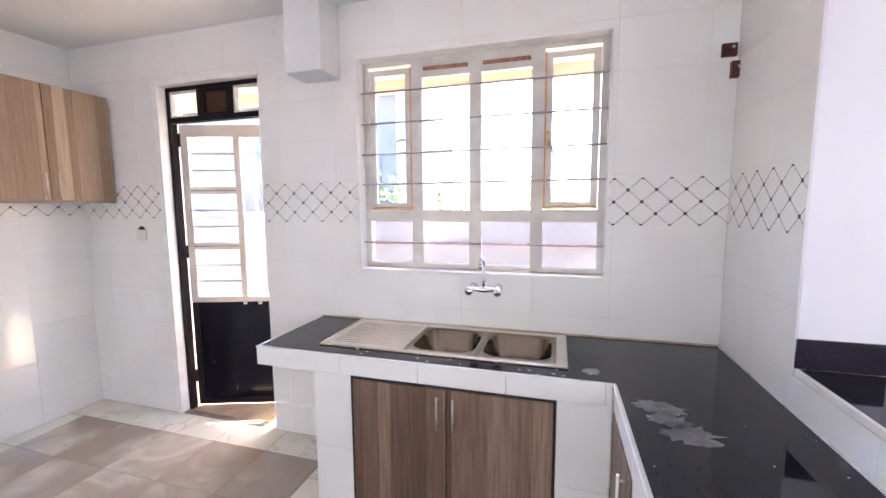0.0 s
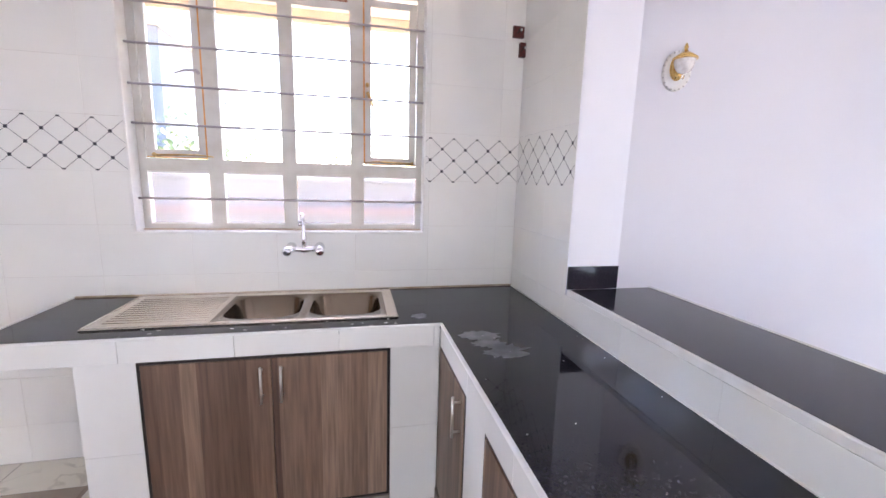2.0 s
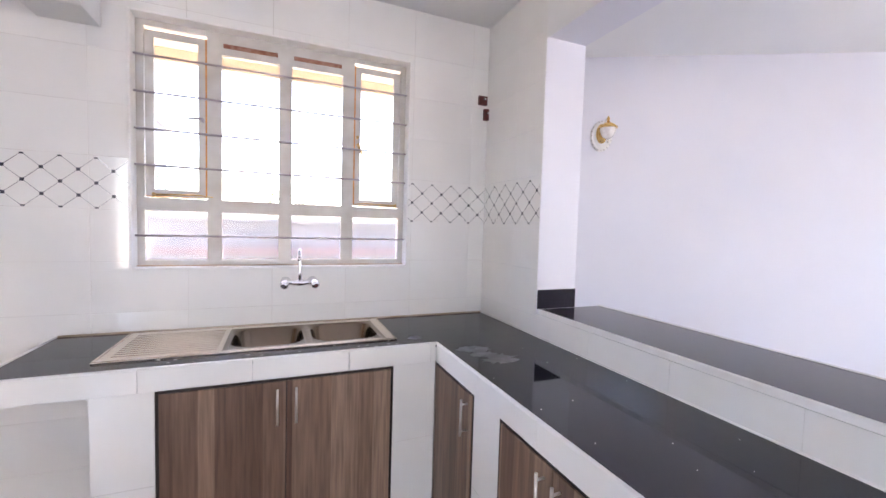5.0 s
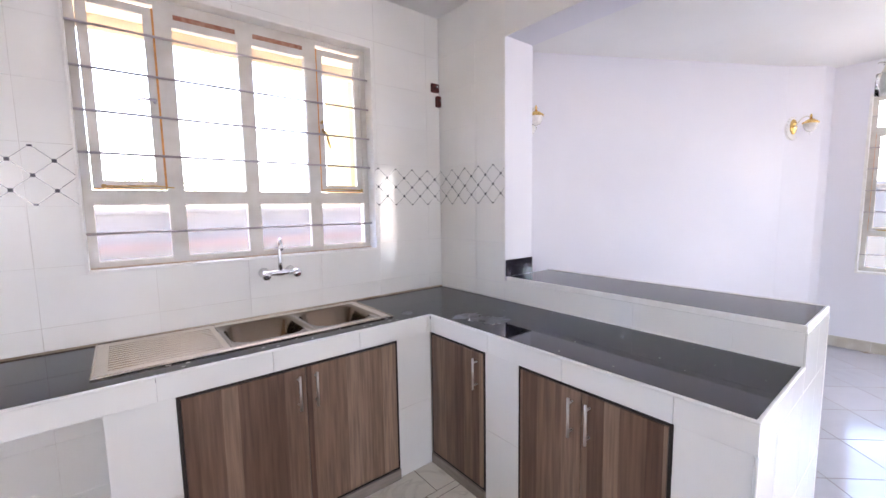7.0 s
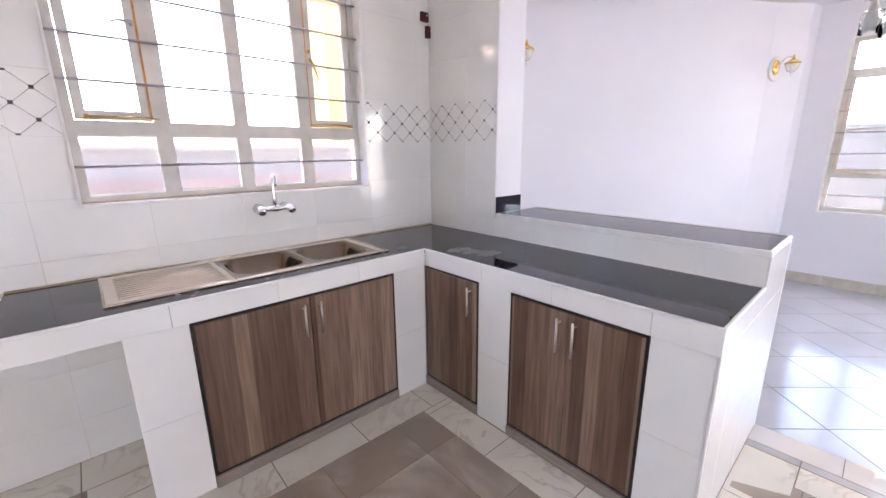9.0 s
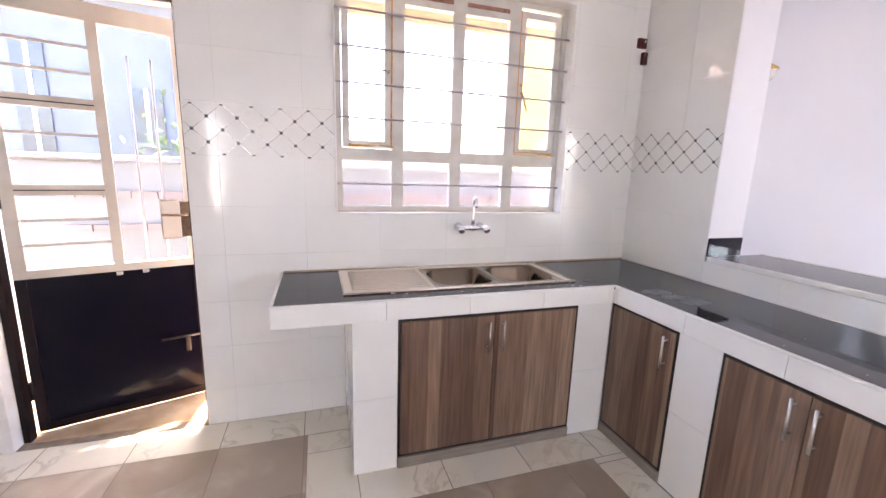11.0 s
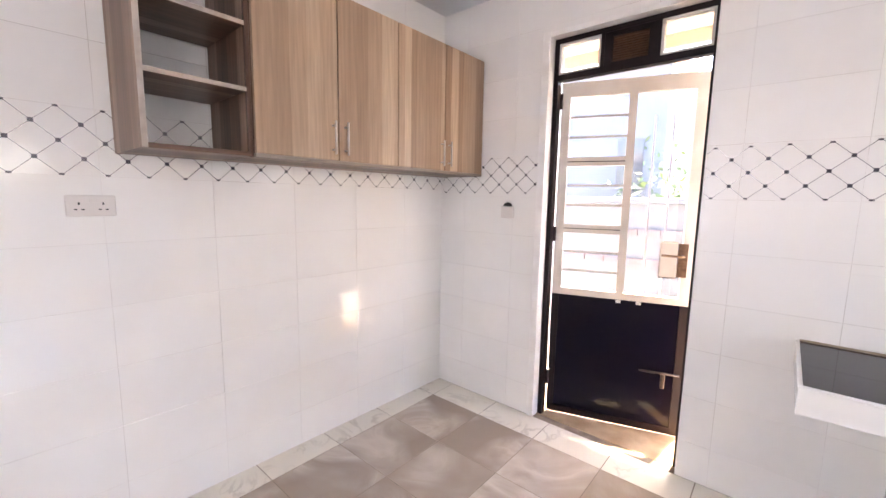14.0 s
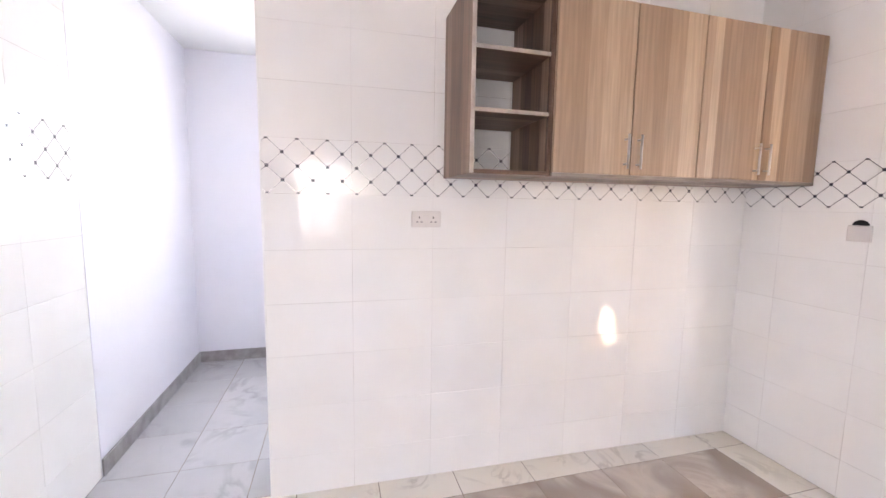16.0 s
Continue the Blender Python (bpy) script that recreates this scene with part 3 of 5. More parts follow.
# ---- sink ----
def build_sink():
    sink = thing("kitchen_sink", "stainless steel double bowl sink with ribbed drainer", "sink")
    z = CT + 0.006
    bm = bmesh.new()
    x0, x1, y0, y1 = SINK
    box(bm, x0, 0.095, y0, y1, CT + 0.0005, z, 0.002)
    box(bm, 0.0952, 0.865, y0, 2.4298, CT + 0.0005, z, 0.002)
    box(bm, 0.0952, 0.865, 2.8302, y1, CT + 0.0005, z, 0.002)
    box(bm, 0.8652, x1, y0, y1, CT + 0.0005, z, 0.002)
    part("rim_plate", bm, M_STEEL, sink)
    bm = bmesh.new()
    tube(bm, [(x0 + 0.006, y0 + 0.006, z), (x1 - 0.006, y0 + 0.006, z), (x1 - 0.006, y1 - 0.006, z), (x0 + 0.006, y1 - 0.006, z), (x0 + 0.006, y0 + 0.006, z)], 0.0045, 8)
    part("rolled_rim", bm, M_STEEL, sink)
    for a, b in ((0.0952, 0.479), (0.4792, 0.865)):
        bm = bmesh.new()
        cx, cy, hw, hh = (a + b) / 2, 2.63, (b - a) / 2, 0.2
        rings = [[(x, y, z) for x, y in oval_ring(cx, cy, hw, hh, 0.001)]]
        rings.append([(x, y, z) for x, y in oval_ring(cx, cy, hw - 0.018, hh - 0.02, 0.10)])
        rings.append([(x, y, z - 0.008) for x, y in oval_ring(cx, cy, hw - 0.024, hh - 0.026, 0.096)])
        rings.append([(x, y, z - 0.13) for x, y in oval_ring(cx, cy, hw - 0.036, hh - 0.038, 0.088)])
        rings.append([(x, y, z - 0.158) for x, y in oval_ring(cx, cy, hw - 0.055, hh - 0.057, 0.075)])
        rings.append([(x, y, z - 0.164) for x, y in oval_ring(cx, cy, 0.05, 0.05, 0.049)])
        loft(bm, rings)
        bowl = part("bowl", bm, M_BOWL, sink, "steel bowl with its shade in the colour")
        bm = bmesh.new()
        loft(bm, [[(x, y, z - 0.1625) for x, y in oval_ring(cx, cy, 0.038, 0.038, 0.0379)], [(x, y, z - 0.1605) for x, y in oval_ring(cx, cy, 0.03, 0.03, 0.0299)]])
        part("waste", bm, M_CHROME, bowl)
    for k in range(12):
        y = y0 + 0.07 + k * 0.032
        tube_part("drainer_rib", [(x0 + 0.05, y, z - 0.001), (0.07, y, z - 0.001)], 0.0032, M_STEEL, sink, "", 6)
    return sink


build_sink()


def build_tap():
    tap = thing("wall_mixer_tap", "chrome wall mounted mixer tap with swan neck", "tap")
    z, x, y = 1.155, 0.448, 2.845
    tube_part("body", [(x - 0.065, y, z), (x - 0.03, y, z), (x, y, z), (x + 0.03, y, z), (x + 0.065, y, z)], [0.014, 0.016, 0.021, 0.016, 0.014], M_CHROME, tap, "", 14)
    for s in (-1, 1):
        xs = x + s * 0.075
        tube_part("wall_flange", [(xs, YN - 0.001, z), (xs, YN - 0.01, z), (xs, YN - 0.02, z), (xs, y, z)], [0.03, 0.028, 0.016, 0.015], M_CHROME, tap, "", 14)
        knob = tube_part("knob", [(xs, y + 0.006, z), (xs + s * 0.006, y - 0.018, z - 0.004), (xs + s * 0.012, y - 0.045, z - 0.01), (xs + s * 0.014, y - 0.052, z - 0.012)], [0.018, 0.026, 0.024, 0.012], M_CHROME, tap, "", 12)
        tube_part("cap", [(xs + s * 0.0142, y - 0.0525, z - 0.012), (xs + s * 0.0146, y - 0.056, z - 0.0125)], 0.009, M_RED if s > 0 else M_DOT, knob, "", 10)
    pts = [(x, y - 0.004, z + 0.012), (x, y - 0.006, z + 0.06), (x, y - 0.006, z + 0.13)]
    for k in range(9):
        a = radians(k * 22)
        pts.append((x - 0.008 * k / 8, y - 0.006 - 0.032 * (1 - math.cos(a)), z + 0.15 + 0.042 * math.sin(a)))
    tube_part("spout", pts, [0.013, 0.011] + [0.0095] * (len(pts) - 2), M_CHROME, tap, "", 12)
    e = Vector(pts[-1])
    tube_part("aerator", [e + Vector((0, 0.001, 0.006)), e + Vector((0, 0.002, -0.018))], 0.012, M_CHROME, tap, "", 12)


build_tap()


# ---- piers and base cabinets ----
def pier(x0, x1, y0, y1, label):
    p = thing("counter_pier", label, "pier", "tiled piers under the worktop", "structure")
    box_part("core", (x0 + 0.0022, x1 - 0.0022, y0 + 0.0025, y1 - 0.0022, 0.0, 0.80), M_GROUT, p)
    return p


PIERS = [pier(-0.349, -0.132, 2.285, YN - 0.002, "white tiled pier carrying the worktop"),
         pier(0.872, 1.10, 2.285, YN - 0.002, "white tiled corner pier under the worktop"),
         pier(1.103, XE - 0.004, 1.628, 1.842, "white tiled pier between cabinets"),
         pier(1.103, XE - 0.004, 0.765, 0.978, "white tiled end pier of the peninsula")]
box_part("closing_panel", (1.11, XE - 0.004, 2.286, 2.33, 0, 0.80), M_GROUT, PIERS[1])


def handle(parent, axis, at, across, z0, z1, out):
    bm = bmesh.new()
    off = 0.030 * out

    def p(o, z):
        return (across, at + o, z) if axis == "x" else (at + o, across, z)
    tube(bm, [p(off, z0), p(off, z1)], 0.0058, 10)
    for z in (z0 + 0.022, z1 - 0.022):
        tube(bm, [p(0.0, z), p(off, z)], 0.0045, 8)
    return part("handle", bm, M_NICKEL, parent, "satin nickel bar handle")


def base_cabinet(axis, at, lo, hi, splits, out, label, handles, plinth=0.06):
    """A row of doors set between the piers; at: the plane of the door fronts."""
    cab = thing("base_cabinet", label, "cabinet", "base cabinets under the worktop")
    wood = M_WOODX if axis == "x" else M_WOODY

    def dims(a, b, t0, t1, z0, z1):
        t0, t1 = sorted((at - out * t0, at - out * t1))
        return (a, b, t0, t1, z0, z1) if axis == "x" else (t0, t1, a, b, z0, z1)
    bm = bmesh.new()
    box(bm, *dims(lo + 0.001, lo + 0.012, 0.004, 0.4, plinth, 0.797))
    box(bm, *dims(hi - 0.012, hi - 0.001, 0.004, 0.4, plinth, 0.797))
    box(bm, *dims(lo + 0.0122, hi - 0.0122, 0.004, 0.4, 0.787, 0.797))
    box(bm, *dims(lo + 0.0122, hi - 0.0122, 0.004, 0.4, plinth + 0.0005, plinth + 0.012))
    box(bm, *dims(lo + 0.0122, hi - 0.0122, 0.385, 0.4, plinth + 0.0125, 0.7865))
    part("carcass", bm, M_EDGE, cab, "dark carcass edge")
    box_part("plinth", dims(lo + 0.001, hi - 0.001, -0.006, 0.012, 0.001, plinth - 0.001), M_PLINTH, cab, "taupe plinth board", 0.001)
    edges = [lo + 0.014] + list(splits) + [hi - 0.014]
    for k, (a, b) in enumerate(zip(edges, edges[1:])):
        a2 = a + (0.002 if k else 0)
        b2 = b - (0.002 if k < len(edges) - 2 else 0)
        door = box_part("door", dims(a2, b2, 0.0, 0.018, plinth + 0.014, 0.785), wood, cab, "", 0.0012)
        handle(door, axis, at, handles[k], 0.598, 0.760, out)
    return cab


base_cabinet("x", 2.279, -0.132, 0.872, [0.370], -1, "walnut laminate double base cabinet below the sink", [0.332, 0.412])
base_cabinet("y", 1.099, 1.842, 2.284, [], -1, "narrow walnut laminate base cabinet at the corner", [1.895])
base_cabinet("y", 1.099, 0.978, 1.628, [1.308], -1, "walnut laminate double base cabinet in the peninsula", [1.272, 1.348])


# ---- upper cabinet ----
def upper_cabinets():
    UX, Z0, Z1 = -2.515, 1.69, 2.495
    t = 0.018
    opn = thing("open_shelf_unit", "empty open walnut laminate wall shelf unit", "shelf unit")
    y0, y1 = 0.853, 1.250
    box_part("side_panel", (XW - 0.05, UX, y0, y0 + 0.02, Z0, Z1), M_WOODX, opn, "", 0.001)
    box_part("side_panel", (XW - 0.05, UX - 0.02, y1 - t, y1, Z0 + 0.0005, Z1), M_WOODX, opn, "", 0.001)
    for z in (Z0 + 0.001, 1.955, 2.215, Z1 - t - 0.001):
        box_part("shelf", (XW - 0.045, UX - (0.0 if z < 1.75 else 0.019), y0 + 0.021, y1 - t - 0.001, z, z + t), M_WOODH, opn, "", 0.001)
    for z in (1.955, 2.215):
        box_part("edge_band", (UX - 0.0188, UX - 0.0165, y0 + 0.0215, y1 - t - 0.0015, z + 0.0005, z + t - 0.0005), M_BAND, opn, "pale edge band")
    box_part("edge_band", (UX + 0.0002, UX + 0.002, y0 + 0.0005, y0 + 0.0195, Z0 + 0.001, Z1 - 0.001), M_BAND, opn, "pale edge band")
    ys = [1.2512, 1.668, 2.069, 2.480, 2.900]
    for k in (0, 2):
        cab = thing("wall_cabinet", "walnut laminate double wall cabinet with bar handles", "cabinet", "wall cabinets")
        a, b = ys[k], ys[k + 2]
        bm = bmesh.new()
        box(bm, XW - 0.018, UX - 0.02, a, a + t, Z0, Z1)
        box(bm, XW - 0.018, UX - 0.02, b - t, b - 0.001, Z0, Z1)
        box(bm, XW - 0.018, UX - 0.02, a + t, b - t, Z0, Z0 + t)
        box(bm, XW - 0.018, UX - 0.02, a + t, b - t, Z1 - t, Z1)
        box(bm, XW - 0.018, XW - 0.013, a + t, b - t, Z0 + t, Z1 - t)
        part("carcass", bm, M_WOODX, cab)
        for c, e, h in ((ys[k], ys[k + 1], ys[k + 1] - 0.036), (ys[k + 1], ys[k + 2], ys[k + 1] + 0.036)):
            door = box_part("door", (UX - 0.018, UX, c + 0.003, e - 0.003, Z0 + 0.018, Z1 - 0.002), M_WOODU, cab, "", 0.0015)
            handle(door, "y", UX, h, 1.735, 1.895, 1)
    box_part("bottom_rail", (UX - 0.0185, UX - 0.001, 1.2515, 2.9, Z0, Z0 + 0.0165), M_PLINTH, cab, "pale edge strip", 0.001)


upper_cabinets()


# ---- kitchen window ----
def burglar_bar(parent, a, b, r=0.006):
    return tube_part("security_bar", [a, b], r, M_BARS, parent, "", 8)


def pane_part(parent, dims, material=None):
    ob = box_part("pane", dims, material or M_GLASS, parent)
    ob.visible_shadow = False
    return ob


def kitchen_window():
    w = thing("window_1", "cream steel casement window with security bars", "window", kind="structure")
    x0, x1, z0, z1 = WIN[0] + 0.012, WIN[1] - 0.012, WIN[2] + 0.012, WIN[3] - 0.012
    ya, yb = 2.985, 3.025
    # reveal lining
    for dims in ((WIN[0], x0, YN - 0.011, YO, WIN[2], WIN[3]), (x1, WIN[1], YN - 0.011, YO, WIN[2], WIN[3]),
                 (x0, x1, YN - 0.016, YO, WIN[2], z0), (x0, x1, YN - 0.011, YO, z1, WIN[3])):
        box_part("reveal_lining", dims, M_STRIP, w, "", 0.002)
    bm = bmesh.new()
    box(bm, x0, x0 + 0.035, ya, yb, z0, z1)
    box(bm, x1 - 0.035, x1, ya, yb, z0, z1)
    box(bm, x0 + 0.035, x1 - 0.035, ya, yb, z0, z0 + 0.03)
    box(bm, x0 + 0.035, x1 - 0.035, ya, yb, z1 - 0.03, z1)
    box(bm, x0 + 0.035, x1 - 0.035, ya, yb, 1.556, 1.622)
    mull = (-0.008, 0.366, 0.736)
    segs = [x0 + 0.035] + [m for m in mull] + [x1 - 0.035]
    for m in mull:
        box(bm, m - 0.036, m + 0.036, ya - 0.001, yb, z0 + 0.03, 1.556)
        box(bm, m - 0.036, m + 0.036, ya - 0.001, yb, 1.622, z1 - 0.03)
    box(bm, mull[0] + 0.036, mull[1] - 0.036, ya, yb, 2.44, z1 - 0.03)
    box(bm, mull[1] + 0.036, mull[2] - 0.036, ya, yb, 2.44, z1 - 0.03)
    part("window_frame", bm, M_FRAME, w)
    for a, b in ((mull[0], mull[1]), (mull[1], mull[2])):
        box_part("vent_strip", (a + 0.045, b - 0.045, ya - 0.004, ya + 0.004, 2.478, 2.502), M_RUST, w, "rusty red vent strip", 0.002)
    lows = [(x0 + 0.035, mull[0] - 0.036), (mull[0] + 0.036, mull[1] - 0.036), (mull[1] + 0.036, mull[2] - 0.036), (mull[2] + 0.036, x1 - 0.035)]
    for a, b in lows:
        pane_part(w, (a, b, 3.004, 3.008, z0 + 0.03, 1.556), M_DUSTY)
        bm = bmesh.new()
        for dims in ((a, b, 2.998, 3.0035, z0 + 0.03, z0 + 0.037), (a, b, 2.998, 3.0035, 1.549, 1.556)):
            box(bm, *dims)
        part("putty_bead", bm, M_STRIP, w)
    for a, b in lows[1:3]:
        pane_part(w, (a, b, 3.004, 3.008, 1.622, 2.44))
    for (a, b), s in ((lows[0], 1), (lows[3], -1)):
        c = bmesh.new()
        a2, b2, c0, c1 = a + 0.004, b - 0.004, 1.632, 2.51
        y0, y1 = 2.992, 3.018
        box(c, a2, a2 + 0.04, y0, y1, c0, c1)
        box(c, b2 - 0.04, b2, y0, y1, c0, c1)
        box(c, a2 + 0.04, b2 - 0.04, y0, y1, c0, c0 + 0.035)
        box(c, a2 + 0.04, b2 - 0.04, y0, y1, c1 - 0.035, c1)
        sash = part("casement", c, M_FRAME, w, "side hung casement")
        pane_part(sash, (a2 + 0.04, b2 - 0.04, 3.004, 3.008, c0 + 0.035, c1 - 0.035))
        xh = b2 if s > 0 else a2
        g = bmesh.new()
        box(g, xh - 0.005, xh + 0.005, y0 - 0.004, y0 - 0.0005, c0, c1)
        box(g, a2, b2, y0 - 0.004, y0 - 0.0005, c0 - 0.007, c0 - 0.001)
        part("primer_edge", g, M_PRIMER, sash, "bare orange primer edge")
        st = bmesh.new()
        xs = a2 + 0.05 if s > 0 else b2 - 0.03
        tube(st, [(xs, y0 - 0.012, c0 + 0.006), (xs + s * 0.19, y0 - 0.016, c0 + 0.012), (xs + s * 0.27, y0 - 0.008, c0 + 0.004)], [0.006, 0.004, 0.003], 8)
        tube(st, [(xs - s * 0.01, y0 - 0.004, c0 + 0.004), (xs - s * 0.01, y0 - 0.02, c0 + 0.008)], 0.010, 8)
        part("stay", st, M_BRASS, sash, "brass casement stay")
        xk = b2 - 0.018 if s > 0 else a2 + 0.018
        st = bmesh.new()
        tube(st, [(xk, y0, 2.06), (xk, y0 - 0.025, 2.065)], 0.009, 8)
        if s > 0:
            tube(st, [(xk, y0 - 0.022, 2.066), (xk - 0.05, y0 - 0.03, 2.064), (xk - 0.10, y0 - 0.03, 2.045)], [0.008, 0.006, 0.003], 8)
        else:
            tube(st, [(xk, y0 - 0.022, 2.02), (xk + 0.02, y0 - 0.03, 1.98), (xk + 0.045, y0 - 0.03, 1.90)], [0.010, 0.009, 0.003], 8)
        part("latch", st, M_BRASS if s < 0 else M_BARS, sash, "casement latch handle")
    box_part("stained_sill", (x0 + 0.001, x1 - 0.001, 2.962, 2.9845, z0 + 0.0005, z0 + 0.007), M_SILL, w, "brown stained putty along the sill", 0.002)
    for z in (1.414, 1.791, 1.981, 2.173, 2.364):
        burglar_bar(w, (x0 - 0.001, 2.952, z), (x1 + 0.001, 2.952, z))
    return w


kitchen_window()


# ---- back door ----
def back_door():
    fr = thing("door_frame", "dark maroon steel door frame with fanlights", "door frame", kind="structure")
    x0, x1, z1 = -2.015, -1.128, 2.545
    ya, yb = 2.972, 3.025
    for dims in ((DOOR[0], x0 - 0.001, YN - 0.010, YO, 0.0, DOOR[3]), (x1 + 0.001, DOOR[1], YN - 0.003, YO, 0.0, DOOR[3]), (x0 - 0.001, x1 + 0.001, YN - 0.003, YO, z1 + 0.001, DOOR[3])):
        box_part("reveal_lining", dims, M_STRIP, fr, "cream painted reveal", 0.002)
    bm = bmesh.new()
    box(bm, x0, x0 + 0.03, ya, yb, 0.0, z1)
    box(bm, x1 - 0.02, x1, ya, yb, 0.0, z1)
    box(bm, x0 + 0.03, x1 - 0.02, ya, yb, z1 - 0.03, z1)
    box(bm, x0 + 0.03, x1 - 0.02, ya, yb, 2.288, 2.325)
    box(bm, -1.722, -1.70, ya, yb, 2.325, z1 - 0.03)
    box(bm, -1.418, -1.396, ya, yb, 2.325, z1 - 0.03)
    part("frame_bars", bm, M_MAROON, fr)
    bm = bmesh.new()
    box(bm, -1.70, -1.66, ya + 0.004, yb - 0.004, 2.325, z1 - 0.03)
    box(bm, -1.458, -1.418, ya + 0.004, yb - 0.004, 2.325, z1 - 0.03)
    box(bm, -1.66, -1.458, ya + 0.004, yb - 0.004, 2.325, 2.342)
    box(bm, -1.66, -1.458, ya + 0.004, yb - 0.004, z1 - 0.055, z1 - 0.03)
    part("vent_frame", bm, M_MAROON, fr)
    vent = box_part("vent_backing", (-1.66, -1.458, 3.006, 3.012, 2.342, z1 - 0.055), M_MESH, fr, "brown louvred vent")
    for k in range(11):
        z = 2.35 + k * 0.0135
        bm = bmesh.new()
        vs = [bm.verts.new(p) for p in ((-1.659, 2.988, z), (-1.459, 2.988, z), (-1.459, 3.005, z + 0.010), (-1.659, 3.005, z + 0.010))]
        f = bm.faces.new(vs)
        r = bmesh.ops.extrude_face_region(bm, geom=[f])
        bmesh.ops.translate(bm, verts=[v for v in r["geom"] if isinstance(v, bmesh.types.BMVert)], vec=(0, 0, 0.002))
        part("louvre", bm, M_MESH, vent)
    for a, b in ((x0 + 0.03, -1.722), (-1.396, x1 - 0.02)):
        bm = bmesh.new()
        za, zb = 2.325, z1 - 0.03
        box(bm, a, a + 0.014, ya + 0.006, yb - 0.006, za, zb)
        box(bm, b - 0.014, b, ya + 0.006, yb - 0.006, za, zb)
        box(bm, a + 0.014, b - 0.014, ya + 0.006, yb - 0.006, za, za + 0.014)
        box(bm, a + 0.014, b - 0.014, ya + 0.006, yb - 0.006, zb - 0.014, zb)
        light = part("fanlight_frame", bm, M_FRAME, fr, "cream fanlight frame")
        pane_part(light, (a + 0.014, b - 0.014, 3.0, 3.004, za + 0.014, zb - 0.014))
    for z in (0.22, 1.25, 2.12):
        tube_part("hinge", [(x0 + 0.034, yb + 0.004, z), (x0 + 0.034, yb + 0.004, z + 0.1)], 0.011, M_MAROON, fr)
    # the leaf, ajar to the outside
    leaf = thing("door_1", "half glazed steel back door standing ajar", "door", m=pose(-1.978, 3.034, 0.0, 0, 0, 18.3))
    W, ZM, ZT = 0.832, 0.885, 2.285
    y0, y1 = -0.004, 0.034
    bm = bmesh.new()
    box(bm, 0, W, y0 + 0.012, y1, 0.02, ZM - 0.002)
    part("lower_panel", bm, M_DARK, leaf, "near black glossy lower panel")
    bm = bmesh.new()
    for dims in ((0, 0.045, 0.02, ZM - 0.004), (W - 0.05, W, 0.02, ZM - 0.004), (0.045, W - 0.05, 0.02, 0.065)):
        box(bm, dims[0], dims[1], y0 + 0.004, y0 + 0.0118, dims[2], dims[3])
    part("lower_rim", bm, M_MAROON, leaf, "dark maroon rim")
    bm = bmesh.new()
    box(bm, 0, 0.055, y0, y1, ZM, ZT)
    box(bm, W - 0.065, W, y0, y1, ZM, ZT)
    box(bm, 0.055, W - 0.065, y0, y1, ZM, ZM + 0.045)
    box(bm, 0.055, W - 0.065, y0, y1, ZT - 0.09, ZT)
    xm0, xm1 = 0.405, 0.452
    box(bm, xm0, xm1, y0, y1, ZM + 0.045, ZT - 0.09)
    rows = [(ZM + 0.045, 1.315), (1.37, 1.755), (1.81, ZT - 0.09)]
    for za, zb in ((1.315, 1.37), (1.755, 1.81)):
        box(bm, 0.055, xm0, y0, y1, za, zb)
    part("upper_frame", bm, M_CREAM, leaf, "cream painted glazing frame")
    for za, zb in rows:
        pane_part(leaf, (0.0555, xm0 - 0.0005, 0.012, 0.016, za, zb))
        for k in (1, 2):
            z = za + (zb - za) * k / 3
            box_part("glazing_bar", (0.055, xm0, y0 + 0.004, 0.0115, z - 0.007, z + 0.007), M_CREAM, leaf)
    for z in (1.342, 1.782):
        box_part("dark_joint", (0.055, xm0, y0 - 0.0008, y0 - 0.0002, z - 0.003, z + 0.003), M_MAROON, leaf)
    pane_part(leaf, (xm1 + 0.0005, W - 0.0655, 0.012, 0.016, ZM + 0.046, ZT - 0.091))
    for x in (0.562, 0.665):
        tube_part("security_bar", [(x, 0.027, ZM + 0.045), (x, 0.027, 2.06)], 0.006, M_BARS, leaf, "", 8)
    plate = box_part("lock_plate", (W - 0.090, W - 0.036, y0 - 0.007, y0 - 0.0005, 1.065, 1.275), M_BRONZE, leaf, "dark bronze lock plate", 0.002)
    box_part("lock_case", (W - 0.185, W - 0.092, y0 - 0.003, y0 + 0.011, 1.06, 1.28), M_CREAM, leaf, "cream lock case", 0.003)
    bm = bmesh.new()
    for a, b, za, zb in ((W - 0.190, W - 0.1855, 1.055, 1.285), (W - 0.1855, W - 0.092, 1.2805, 1.285), (W - 0.1855, W - 0.092, 1.055, 1.0595)):
        box(bm, a, b, y0 - 0.003, y0 - 0.0005, za, zb)
    part("case_seam", bm, M_BRONZE, leaf, "dark seam round the lock case")
    bm = bmesh.new()
    tube(bm, [(W - 0.063, y0 - 0.006, 1.20), (W - 0.063, y0 - 0.045, 1.20), (W - 0.083, y0 - 0.052, 1.20), (W - 0.185, y0 - 0.05, 1.203)], 0.008, 10)
    part("lever_handle", bm, M_BRONZE, leaf, "bronze lever handle")
    bolt = tube_part("slide_bolt", [(W - 0.25, y0 - 0.004, 0.43), (W - 0.02, y0 - 0.004, 0.43)], 0.007, M_DKSTEEL, leaf, "dark steel slide bolt")
    box_part("bolt_knob", (W - 0.125, W - 0.10, y0 - 0.012, y0 + 0.002, 0.33, 0.425), M_DKSTEEL, bolt, "", 0.003)
